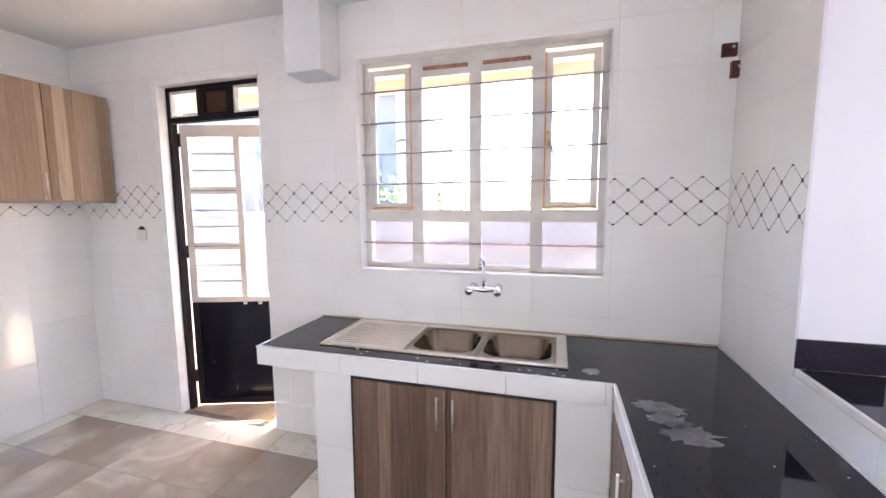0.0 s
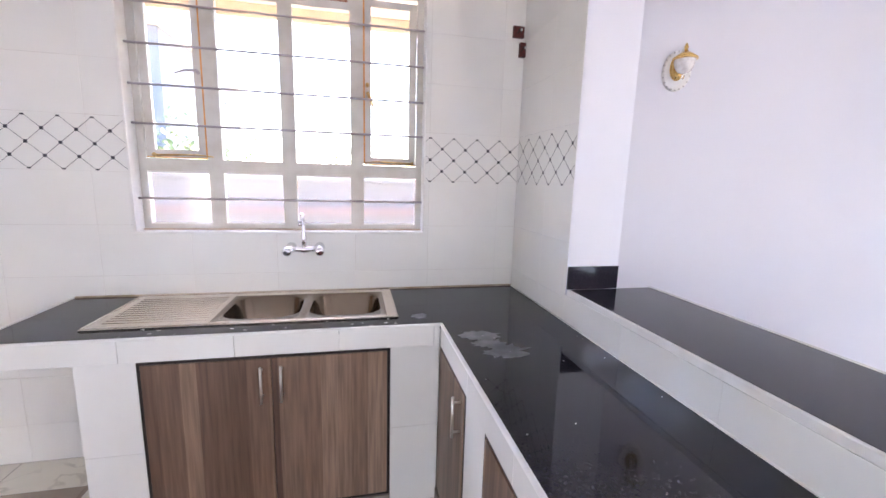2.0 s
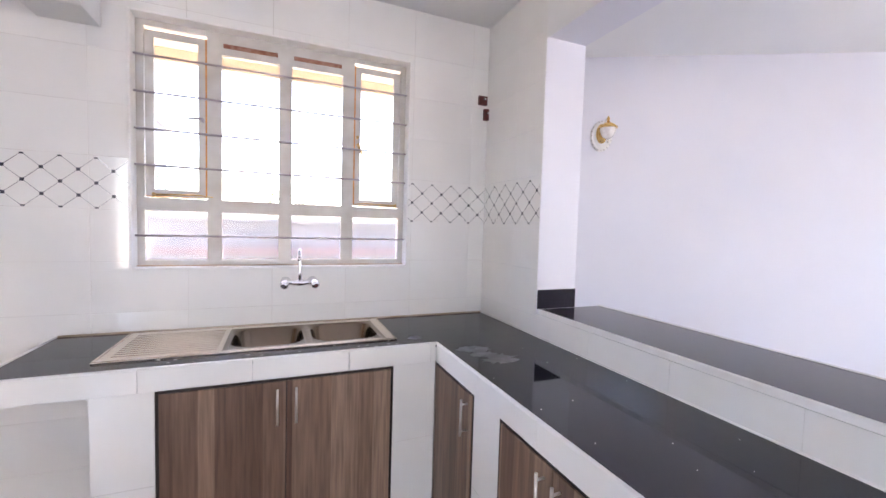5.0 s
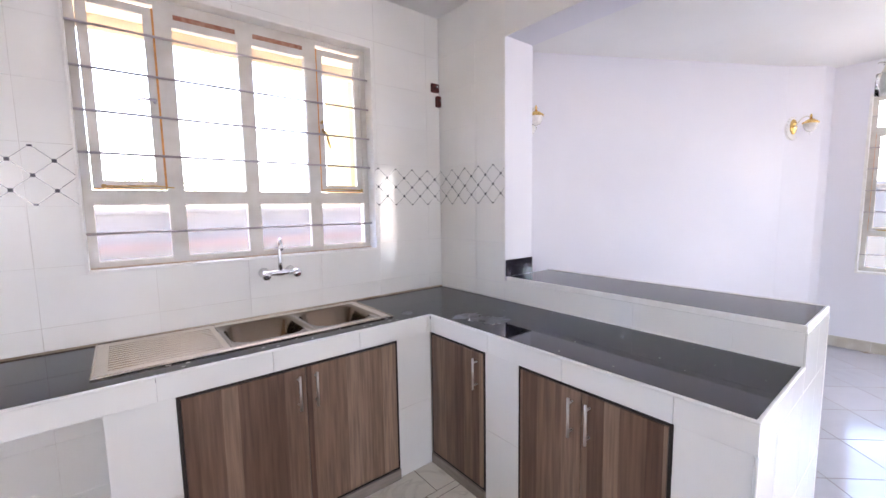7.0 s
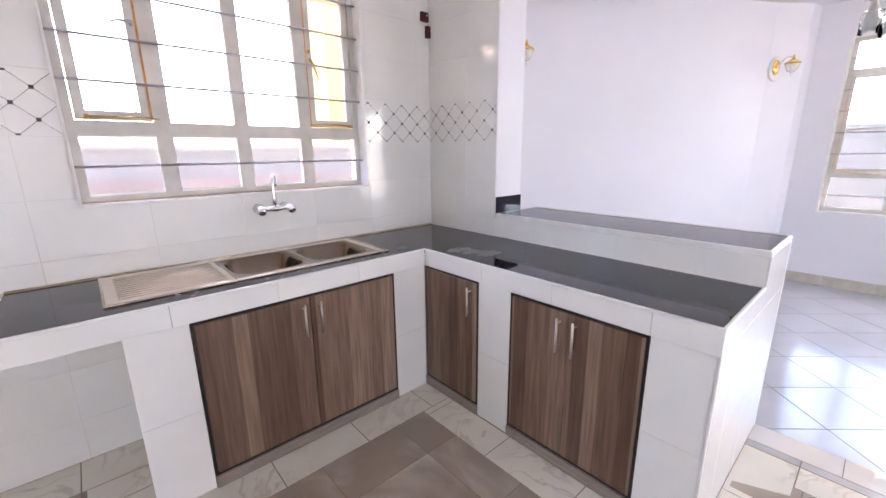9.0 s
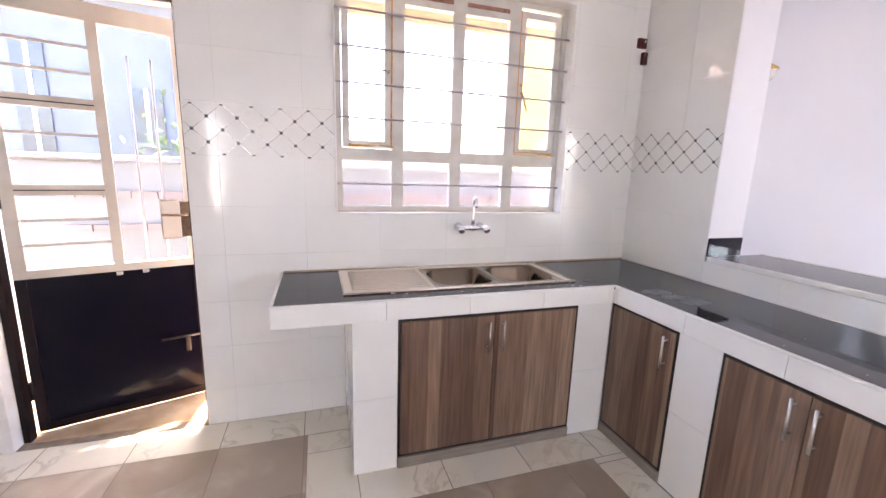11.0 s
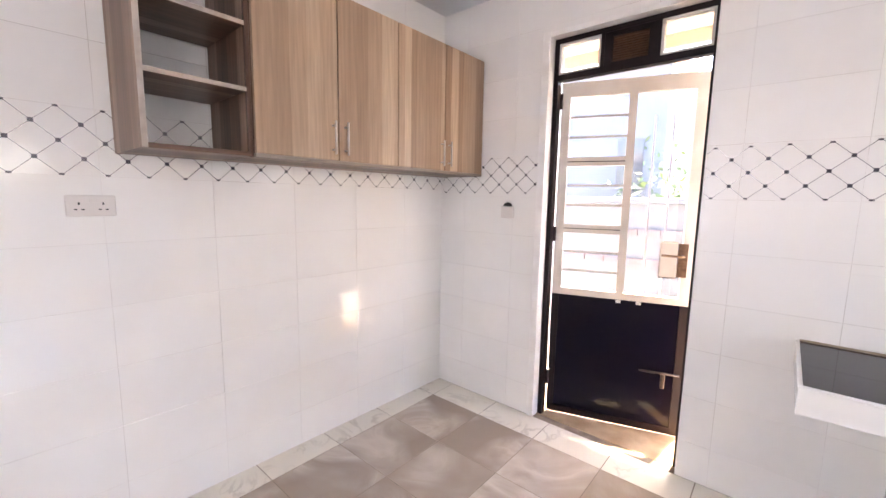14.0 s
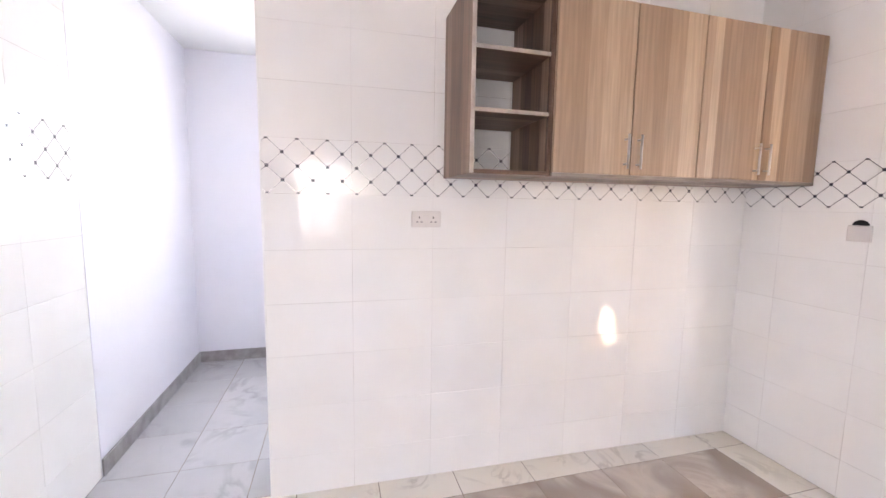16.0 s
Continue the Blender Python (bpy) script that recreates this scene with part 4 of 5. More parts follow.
    for x in (0.41, 0.53):
        box_part("clip", (x, x + 0.03, y0 - 0.004, y0 + 0.003, ZM - 0.022, ZM - 0.002), M_NICKEL, leaf, "", 0.002)


back_door()
box_part("door_sill", (DOOR[0], DOOR[1], YN + 0.06, YO + 0.3, -0.08, 0.003), M_TAN, floor, "stone door sill with golden sunlight in its tan colour", 0.002)

# ---- boxed duct, sockets and boxes ----
duct = tagged(box_part("boxed_duct", (-0.735, -0.49, 2.69, YN - 0.001, 2.447, ZC - 0.001), M_PLASTER, None, "", 0.004), "white boxed duct dropping from the ceiling", "duct")


def double_socket(xw, y0, y1, z0, z1):
    s = thing("double_socket", "white double power socket on the tiled wall", "socket")
    box_part("plate", (xw, xw + 0.014, y0, y1, z0, z1), M_PLASTIC, s, "", 0.003)
    w = y1 - y0
    for c in (0.26, 0.74):
        cy = y0 + w * c
        for dy, dz, hw, hh in ((0, 0.030, 0.003, 0.0055), (-0.011, 0.006, 0.005, 0.0025), (0.011, 0.006, 0.005, 0.0025)):
            box_part("slot", (xw + 0.0138, xw + 0.0144, cy + dy - hw, cy + dy + hw, z0 + 0.022 + dz - hh, z0 + 0.022 + dz + hh), M_BLACK, s)
        sw = y0 + w * (0.43 if c < 0.5 else 0.57)
        box_part("rocker", (xw + 0.0138, xw + 0.0175, sw - 0.007, sw + 0.007, z1 - 0.03, z1 - 0.011), M_PLASTIC, s, "", 0.001)


double_socket(west_x(0.76), 0.684, 0.842, 1.431, 1.517)
plate = thing("blank_plate", "white blank plate below an open conduit hole", "socket")
box_part("plate", (-2.338, -2.235, YN - 0.009, YN, 1.395, 1.478), M_PLASTIC, plate, "", 0.003)
bm = bmesh.new()
loft(bm, [[(-2.287 + 0.036 * math.cos(a), y, 1.479 + 0.028 * math.sin(a)) for a in [k * math.pi / 12 for k in range(13)]] for y in (YN - 0.0004, YN - 0.0016)], smooth=False)
part("open_hole", bm, M_BLACK, plate, "dark half round hole")


def conduit_box(cx, cy, cz, sx, sy, sz):
    c = thing("conduit_box", "dark red open conduit box set in the tiles", "conduit box", "conduit boxes")
    bm = bmesh.new()
    x0, x1, y0, y1, z0, z1 = cx - sx, cx + sx, cy - sy, cy + sy, cz - sz, cz + sz
    box(bm, x0, x0 + 0.008, y0, y1, z0, z1)
    box(bm, x1 - 0.008, x1, y0, y1, z0, z1)
    box(bm, x0 + 0.008, x1 - 0.008, y0, y1, z0, z0 + 0.008)
    box(bm, x0 + 0.008, x1 - 0.008, y0, y1, z1 - 0.008, z1)
    part("rim", bm, M_RED, c)
    box_part("inside", (x0 + 0.008, x1 - 0.008, y0 + 0.002, y1, z0 + 0.008, z1 - 0.008), M_RED, c, "dark red inside")
    tube_part("wire", [(cx - 0.01, y0 + 0.003, cz - 0.01), (cx, y0 - 0.01, cz + 0.012), (cx + 0.015, y0 + 0.002, cz - 0.004)], 0.003, M_BLACK, c, "", 6)
    tube_part("cap", [(cx + 0.012, y0 + 0.004, cz + 0.01), (cx + 0.012, y0 - 0.008, cz + 0.01)], 0.007, M_CRUMB, c, "pale wire cap", 8)


conduit_box(1.645, YN - 0.010, 2.395, 0.032, 0.010, 0.030)
conduit_box(1.672, YN - 0.014, 2.300, 0.017, 0.013, 0.038)


# ---- dining room: wall lamps, pendant, window ----
def wall_lamp(px, py, pz):
    ang = math.degrees(math.atan2(nrm.y, nrm.x))
    L = thing("wall_lamp", "gold wall lamp with small pleated glass shade", "wall lamp", "dining wall lamps", m=pose(px, py, pz, 0, 0, ang) @ Matrix.Scale(1.3, 4))
    bm = bmesh.new()
    loft(bm, [[(x, 0.065 * r * math.cos(a), 0.095 * r * math.sin(a)) for a in [k * math.tau / 28 for k in range(28)]] for x, r in ((0, 1.0), (0.006, 1.0), (0.014, 0.9), (0.016, 0.75))])
    back = part("backplate", bm, M_STRIP, L, "pearl white oval backplate")
    bm = bmesh.new()
    loft(bm, [[(x, 0.034 * r * math.cos(a), 0.060 * r * math.sin(a) + 0.012) for a in [k * math.tau / 24 for k in range(24)]] for x, r in ((0.0165, 1.0), (0.024, 0.9), (0.028, 0.5))])
    part("boss", bm, M_GOLD, back, "polished gold boss")
    for k in range(20):
        a = k * math.tau / 20
        tube_part("bead", [(0.012, 0.060 * math.cos(a), 0.089 * math.sin(a)), (0.020, 0.060 * math.cos(a), 0.089 * math.sin(a))], [0.005, 0.002], M_PEARL, back, "", 6)
    pts = [(0.025 + 0.12 * s, 0.0, 0.0 + 0.075 * math.sin(s * 2.3)) for s in [k / 10 for k in range(11)]]
    tube_part("arm", pts, 0.005, M_NICKEL, L, "", 8)
    e = pts[-1]
    tube_part("finial", [(e[0], 0, e[2] - 0.004), (e[0], 0, e[2] + 0.014), (e[0], 0, e[2] + 0.03)], [0.007, 0.009, 0.002], M_GOLD, L, "", 10)
    tube_part("cap", [(e[0], 0, e[2] - 0.004), (e[0], 0, e[2] - 0.018), (e[0], 0, e[2] - 0.034)], [0.010, 0.030, 0.052], M_GOLD, L, "gold cap", 20)
    tube_part("rim", [(e[0], 0, e[2] - 0.0335), (e[0], 0, e[2] - 0.042)], 0.0525, M_GOLD, L, "gold rim", 24)
    bm = bmesh.new()
    rings = []
    for zz, r in ((-0.043, 0.042), (-0.060, 0.040), (-0.080, 0.034), (-0.094, 0.025), (-0.102, 0.010)):
        rings.append([(e[0] + r * (1 + 0.07 * (k % 2)) * math.cos(k * math.tau / 32), r * (1 + 0.07 * (k % 2)) * math.sin(k * math.tau / 32), e[2] + zz) for k in range(32)])
    loft(bm, rings)
    part("shade", bm, M_PEARL, L, "pleated pearly glass shade")
    tube_part("drop", [(e[0], 0, e[2] - 0.108), (e[0], 0, e[2] - 0.125)], [0.008, 0.003], M_SHADE, L, "", 8)


for s in (2.735, 5.28):
    k = (s - A.x) / d.x
    p = A + d * k
    wall_lamp(p.x, p.y, 2.275)


def pendant(cx, cy):
    P = thing("pendant_lamp", "cluster pendant lamp with clear glass cylinder shades", "pendant lamp")
    tube_part("ceiling_plate", [(cx, cy, ZC - 0.001), (cx, cy, ZC - 0.03)], 0.13, M_CHROME, P, "", 28)

    def ring(x, y, r, z, n):
        return [(x + r * math.cos(k * math.tau / n), y + r * math.sin(k * math.tau / n), z) for k in range(n)]
    for dx, dy, z in ((0.0, 0.10, 2.27), (-0.02, 0.0, 2.235), (0.02, -0.11, 2.29), (0.10, -0.03, 2.49), (0.12, -0.16, 2.36)):
        x, y = cx + dx, cy + dy
        tube_part("cord", [(x, y, ZC - 0.03), (x, y, z + 0.15)], 0.0025, M_BARS, P, "", 6)
        tube_part("holder", [(x, y, z + 0.15), (x, y, z + 0.135), (x, y, z + 0.09), (x, y, z + 0.07), (x, y, z + 0.066)], [0.007, 0.012, 0.027, 0.036, 0.036], M_NICKEL, P, "nickel cone holder", 18)
        for k in range(4):
            a = k * math.tau / 4 + 0.5
            u = Vector((math.cos(a), math.sin(a), 0))
            c = Vector((x, y, z + 0.132))
            tube_part("arm", [c + u * 0.012, c + u * 0.045 + Vector((0, 0, 0.008)), c + u * 0.058 - Vector((0, 0, 0.002))], [0.006, 0.005, 0.003], M_CHROME, P, "", 6)
        bm = bmesh.new()
        loft(bm, [ring(x, y, 0.052, z + 0.064, 28), ring(x, y, 0.056, z + 0.066, 28), ring(x, y, 0.056, z - 0.068, 28), ring(x, y, 0.052, z - 0.068, 28), ring(x, y, 0.052, z + 0.062, 28)], False)
        part("shade", bm, M_SHADE, P, "clear glass cylinder shade")
        bm = bmesh.new()
        loft(bm, [ring(x, y, 0.024, z + 0.064, 18), ring(x, y, 0.036, z + 0.02, 18), ring(x, y, 0.037, z - 0.035, 18), ring(x, y, 0.030, z - 0.05, 18)])
        part("inner_shade", bm, M_SMOKE, P, "smoky inner glass shade")


pendant(3.7, 0.652)


def dining_window():
    w = thing("window_2", "cream steel window with security bars and open casement", "window", kind="structure")
    y0, y1, z0, z1 = DWIN[0] + 0.02, DWIN[1] - 0.02, DWIN[2] + 0.02, DWIN[3] - 0.02
    for dims in ((XD - 0.004, XD + 0.2, DWIN[0], y0, DWIN[2], DWIN[3]), (XD - 0.004, XD + 0.2, y1, DWIN[1], DWIN[2], DWIN[3]),
                 (XD - 0.006, XD + 0.2, y0, y1, DWIN[2], z0), (XD - 0.004, XD + 0.2, y0, y1, z1, DWIN[3])):
        box_part("reveal_lining", dims, M_STRIP, w, "", 0.003)
    xa, xb = XD + 0.09, XD + 0.13
    bm = bmesh.new()
    n = 4
    cuts = [y0 + (y1 - y0) * k / n for k in range(n + 1)]
    for k, c in enumerate(cuts):
        c0, c1 = (c, c + 0.04) if k == 0 else (c - 0.04, c) if k == n else (c - 0.032, c + 0.032)
        box(bm, xa, xb, c0, c1, z0, z1)
    rails = ((z0, z0 + 0.04), (1.15, 1.21), (2.19, 2.25), (z1 - 0.04, z1))
    for k in range(n):
        a = cuts[k] + (0.04 if k == 0 else 0.032)
        b = cuts[k + 1] - (0.04 if k == n - 1 else 0.032)
        for r0, r1 in rails:
            box(bm, xa, xb, a, b, r0, r1)
        for (_, za), (zb, _) in zip(rails, rails[1:]):
            pane_part(w, (xa + 0.018, xa + 0.022, a, b, za, zb))
        if k in (0, n - 1):
            for dims in ((a + 0.003, a + 0.035, 1.213, 2.187), (b - 0.035, b - 0.003, 1.213, 2.187), (a + 0.035, b - 0.035, 1.213, 1.245), (a + 0.035, b - 0.035, 2.155, 2.187)):
                box_part("casement_bar", (xa - 0.012, xa - 0.001, *dims), M_FRAME, w, "", 0.002)
            for yy in (a + 0.002, b - 0.002):
                box_part("primer_edge", (xa - 0.010, xa - 0.0005, yy - 0.002, yy + 0.002, 1.21, 2.19), M_PRIMER, w, "bare orange primer edge")
            tube_part("stay", [(xa - 0.02, b - 0.06, 1.218), (xa - 0.03, a + 0.06, 1.19)], 0.006, M_BRASS, w, "brass casement stay", 8)
            tube_part("latch", [(xa - 0.01, a + 0.02, 1.72), (xa - 0.03, a + 0.03, 1.72), (xa - 0.035, a + 0.06, 1.66)], [0.009, 0.009, 0.004], M_BRASS, w, "brass latch", 8)
    part("window_frame", bm, M_FRAME, w)
    for z in (0.96, 1.40, 1.62, 1.84, 2.05, 2.36):
        burglar_bar(w, (XD + 0.06, y0 - 0.001, z), (XD + 0.06, y1 + 0.001, z), 0.005)


dining_window()


def hall_window():
    w = thing("window_3", "cream steel hall window", "window", kind="structure")
    bm = bmesh.new()
    for y0, y1, z0, z1 in ((0.2, 0.235, 1.25, 2.5), (0.965, 1.0, 1.25, 2.5), (0.235, 0.965, 1.25, 1.285), (0.235, 0.965, 2.465, 2.5), (0.235, 0.965, 1.63, 1.69), (0.575, 0.625, 1.69, 2.465), (0.575, 0.625, 1.285, 1.63)):
        box(bm, -5.11, -5.07, y0, y1, z0, z1)
    part("window_frame", bm, M_FRAME, w)
    for y0, y1 in ((0.235, 0.575), (0.625, 0.965)):
        for z0, z1 in ((1.285, 1.63), (1.69, 2.465)):
            pane_part(w, (-5.094, -5.09, y0, y1, z0, z1))
    for z in (1.45, 1.88, 2.08, 2.28):
        burglar_bar(w, (-5.066, 0.2, z), (-5.066, 1.0, z))


hall_window()

# skirtings
for k, (a, b) in enumerate(((-5.058, -4.2), (-4.198, -3.37))):
    tagged(box_part("skirting", (a, b, YS + 0.0025, YS + 0.014, 0.0, 0.105), M_SKIRT, None, "", 0.002), "grey hall skirting tile", "skirting", kind="structure")
tagged(box_part("skirting", (-5.058, -5.046, YS + 0.0145, 1.09, 0.0, 0.105), M_SKIRT, None, "", 0.002), "grey hall skirting tile", "skirting", kind="structure")
for k in range(10):
    a = 1.245 - 0.42 * (k + 1)
    tagged(box_part("skirting", (XD - 0.013, XD - 0.001, a + 0.002, a + 0.42, ZD, ZD + 0.115), M_CSKIRT, None, "", 0.002), "cream dining skirting tile with brown marks", "skirting", kind="structure")

# ---- outside ----
tagged(box_part("ground", (-300, 300, -300, 300, -0.6, -0.25), M_YARD, None), "pale yard screed", "ground", kind="structure")


def boundary_wall(name, x0, x1, y0, y1, z1, material, label):
    f = thing(name, label, "wall", kind="structure")
    box_part("render", (x0, x1, y0, y1, -0.25, z1), material, f)
    box_part("coping", (x0 - 0.04, x1 + 0.04, y0 - 0.04, y1 + 0.04, z1, z1 + 0.07), M_FENCE, f, "cement coping", 0.01)
    return f


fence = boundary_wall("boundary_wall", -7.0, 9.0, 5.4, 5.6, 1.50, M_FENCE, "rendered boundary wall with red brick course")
for k in range(40):
    x = -3.0 + k * 0.235
    box_part("brick", (x, x + 0.225, 5.37, 5.3995, 1.14, 1.21), M_BRICK, fence)
    box_part("brick", (x + 0.11, x + 0.335, 5.37, 5.3995, 0.80, 0.87), M_BRICK, fence)
eave = thing("roof_eave", "peach boarded roof eave over the back wall, with an added east eave", "eave", kind="structure")
for k in range(3):
    box_part("soffit_board", (-4.0, 7.0, YO + 0.12 * k + 0.002, YO + 0.12 * (k + 1), 2.60, 2.62), M_EAVE, eave)
# East eave added to cut the sun patches on the dining floor.
for k in range(9):
    box_part("soffit_board", (XD + 0.2 + 0.12 * k + 0.002, XD + 0.2 + 0.12 * (k + 1), -5.0, YO - 0.01, 2.76, 2.78), M_EAVE, eave)
box_part("fascia", (XD + 1.285, XD + 1.31, -5.0, YO - 0.01, 2.72, 2.92), M_EAVE, eave, "", 0.004)
box_part("fascia", (-4.0, 7.0, YO + 0.362, YO + 0.387, 2.515, 2.92), M_EAVE, eave, "", 0.004)


def house(name, x0, x1, y0, y1, z1, wall, label, windows, face):
    h = thing(name, label, "house")
    box_part("wall", (x0, x1, y0, y1, -0.25, z1), wall, h)
    bm = bmesh.new()
    o = 0.25
    lo = [bm.verts.new(p) for p in ((x0 - o, y0 - o, z1), (x1 + o, y0 - o, z1), (x1 + o, y1 + o, z1), (x0 - o, y1 + o, z1))]
    cx, cy = (x0 + x1) / 2, (y0 + y1) / 2
    top = [bm.verts.new((x0 + (x1 - x0) * 0.3, cy, z1 + 1.5)), bm.verts.new((x0 + (x1 - x0) * 0.7, cy, z1 + 1.5))]
    bm.faces.new(lo[::-1])
    bm.faces.new((lo[0], lo[1], top[1], top[0]))
    bm.faces.new((lo[1], lo[2], top[1]))
    bm.faces.new((lo[2], lo[3], top[0], top[1]))
    bm.faces.new((lo[3], lo[0], top[0]))
    part("roof", bm, M_ROOF, h, "clay red roof")
    for a, b, c, e in windows:
        if face == "y":
            win = box_part("window", (a, b, y0 - 0.03, y0 - 0.001, c, e), M_DKWIN, h, "dark window")
            box_part("sill", (a - 0.08, b + 0.08, y0 - 0.1, y0 - 0.001, c - 0.08, c - 0.001), M_FENCE, win)
            box_part("mullion", ((a + b) / 2 - 0.03, (a + b) / 2 + 0.03, y0 - 0.04, y0 - 0.0305, c, e), M_FRAME, win)
        else:
            win = box_part("window", (x1 + 0.001, x1 + 0.03, a, b, c, e), M_DKWIN, h, "dark window")
            box_part("sill", (x1 + 0.001, x1 + 0.1, a - 0.08, b + 0.08, c - 0.08, c - 0.001), M_FENCE, win)
            box_part("mullion", (x1 + 0.0305, x1 + 0.04, (a + b) / 2 - 0.03, (a + b) / 2 + 0.03, c, e), M_FRAME, win)
    return h


house("yellow_house", 3.25, 9.5, 7.6, 8.7, 4.6, M_YELLOW, "yellow painted neighbour house with clay roof", [(3.9, 5.2, 1.5, 2.9), (6.3, 7.6, 1.5, 2.9)], "y")
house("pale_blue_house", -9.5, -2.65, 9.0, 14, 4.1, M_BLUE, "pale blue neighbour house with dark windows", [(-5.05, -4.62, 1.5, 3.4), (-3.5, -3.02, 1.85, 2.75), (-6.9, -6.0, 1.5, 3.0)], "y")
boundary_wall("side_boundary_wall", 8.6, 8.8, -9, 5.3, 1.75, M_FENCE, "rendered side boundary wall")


def tree(x, y, h, seed):
    rnd = random.Random(seed)
    t = thing("tree", "small leafy tree behind the boundary wall", "tree")
    tube_part("trunk", [(x, y, -0.3), (x + 0.05, y, h * 0.35), (x - 0.05, y + 0.1, h * 0.7)], [0.12, 0.09, 0.05], M_BARK, t, "", 8)
    bm = bmesh.new()
    for k in range(7):
        a = rnd.uniform(0, math.tau)
        tube(bm, [(x, y, h * rnd.uniform(0.3, 0.6)), (x + 0.5 * math.cos(a), y + 0.5 * math.sin(a), h * 0.75), (x + 0.9 * math.cos(a), y + 0.9 * math.sin(a), h * rnd.uniform(0.8, 1.0))], [0.04, 0.025, 0.01], 5)
    part("limbs", bm, M_BARK, t)
    verts, faces = [], []
    for k in range(1500):
        c = Vector((rnd.gauss(0, 0.5), rnd.gauss(0, 0.5), rnd.gauss(0, 0.42)))
        c += Vector((x, y, h * 0.85))
        u = Vector((rnd.uniform(-1, 1), rnd.uniform(-1, 1), rnd.uniform(-1, 1))).normalized()
        v = u.orthogonal().normalized()
        s = rnd.uniform(0.04, 0.08)
        i = len(verts)
        verts += [c - u * s, c + v * s * 0.4, c + u * s, c - v * s * 0.4]
        faces.append((i, i + 1, i + 2, i + 3))
    me = bpy.data.meshes.new("crown")
    me.from_pydata(verts, [], faces)
    me.materials.append(M_LEAF)
    crown = new("crown", me)
    crown.parent = t


tree(-1.9, 8.3, 1.75, 3)
tree(0.6, 11.5, 1.9, 9)

# ---- wall tiles and lattice bands ----
ROWS_Z = [0.0, 0.215, 0.48, 0.746, 1.012, 1.278, 1.545, 1.815, 2.081, 2.347, 2.613, 2.90]
NORTH = Matrix(((1, 0, 0, 0), (0, 0, -1, YN + TH), (0, 1, 0, 0), (0, 0, 0, 1)))
WEST = Matrix(((SKEW, 0, 1, west_x(0) - TH), (1, 0, -SKEW, 0), (0, 1, 0, 0), (0, 0, 0, 1)))
EAST = Matrix(((0, 0, -1, XE + TH), (1, 0, 0, 0), (0, 1, 0, 0), (0, 0, 0, 1)))
SOUTH = Matrix(((1, 0, 0, 0), (0, 0, 1, YS - TH), (0, 1, 0, 0), (0, 0, 0, 1)))
TW = 0.424
lay_tiles(wall_north, NORTH, (-2.91, XE, 0, ZC), steps(XW - 0.21, TW, XE), ROWS_Z, [DOOR, WIN], M_TILE)
ROWS_W = [0.0, 0.215, 0.49, 0.765, 1.04, 1.315, 1.594, 1.862, 2.13, 2.40, 2.67, 2.90]
lay_tiles(wall_west, WEST, (WEND, YN, 0, ZC), steps(-0.046, TW, YN), ROWS_W, [], M_TILE)
lay_tiles(wall_pier, EAST, (2.245, YN, CT, ZC), steps(2.245 - 0.15, TW, YN), [0.9, 1.012] + ROWS_Z[5:], [], M_TILE)
lay_tiles(wall_south, SOUTH, (-3.37, -2.6, 0, ZC), steps(-3.37, TW, -2.6), [0.0, 0.25, 0.53, 0.81, 1.085, 1.362, 1.642, 1.912, 2.19, 2.47, 2.75, 2.9], [], M_TILE)
lay_tiles(half_wall, EAST, (0.762, 2.245, CT, 1.03), [0.762, 0.985, 1.40, 1.825, 2.245], [0.9, 1.03], [], M_TILE)
END = Matrix(((1, 0, 0, 0), (0, 0, -1, 0.762), (0, 1, 0, 0), (0, 0, 0, 1)))
lay_tiles(half_wall, END, (1.111, XE, 0, 0.80), [1.111, 1.32, XE], [0, 0.40, 0.80], [], M_TILE)
lay_tiles(half_wall, END, (XE + 0.001, 2.15, 0, 1.03), [XE + 0.001, 1.93, 2.15], [0, 0.40, 0.80, 1.03], [], M_TILE)
WESTEND = Matrix(((1, 0, 0, 0), (0, 0, -1, WEND), (0, 1, 0, 0), (0, 0, 0, 1)))
lay_tiles(wall_west, WESTEND, (XW - 0.30, west_x(WEND), 0, ZC), [XW - 0.30, west_x(WEND)], ROWS_W, [], M_TILE)
# piers
FRONT = Matrix(((1, 0, 0, 0), (0, 0, -1, 2.293), (0, 1, 0, 0), (0, 0, 0, 1)))
SIDE = Matrix(((0, 0, -1, 1.111), (1, 0, 0, 0), (0, 1, 0, 0), (0, 0, 0, 1)))
lay_tiles(PIERS[0], FRONT, (-0.348, -0.1325, 0, 0.80), [-0.348, -0.1325], [0, 0.40, 0.80], [], M_TILE)
lay_tiles(PIERS[1], FRONT, (0.8725, 1.099, 0, 0.80), [0.8725, 1.099], [0, 0.40, 0.80], [], M_TILE)
lay_tiles(PIERS[2], SIDE, (1.6285, 1.8415, 0, 0.80), [1.6285, 1.8415], [0, 0.40, 0.80], [], M_TILE)
lay_tiles(PIERS[3], SIDE, (0.7648, 0.9775, 0, 0.80), [0.7648, 0.9775], [0, 0.40, 0.80], [], M_TILE)
PSIDE = Matrix(((0, 0, -1, -0.341), (1, 0, 0, 0), (0, 1, 0, 0), (0, 0, 0, 1)))
lay_tiles(PIERS[0], PSIDE, (2.292, YN, 0, 0.80), [2.292, 2.71, YN], [0, 0.27, 0.53, 0.80], [], M_TILE)


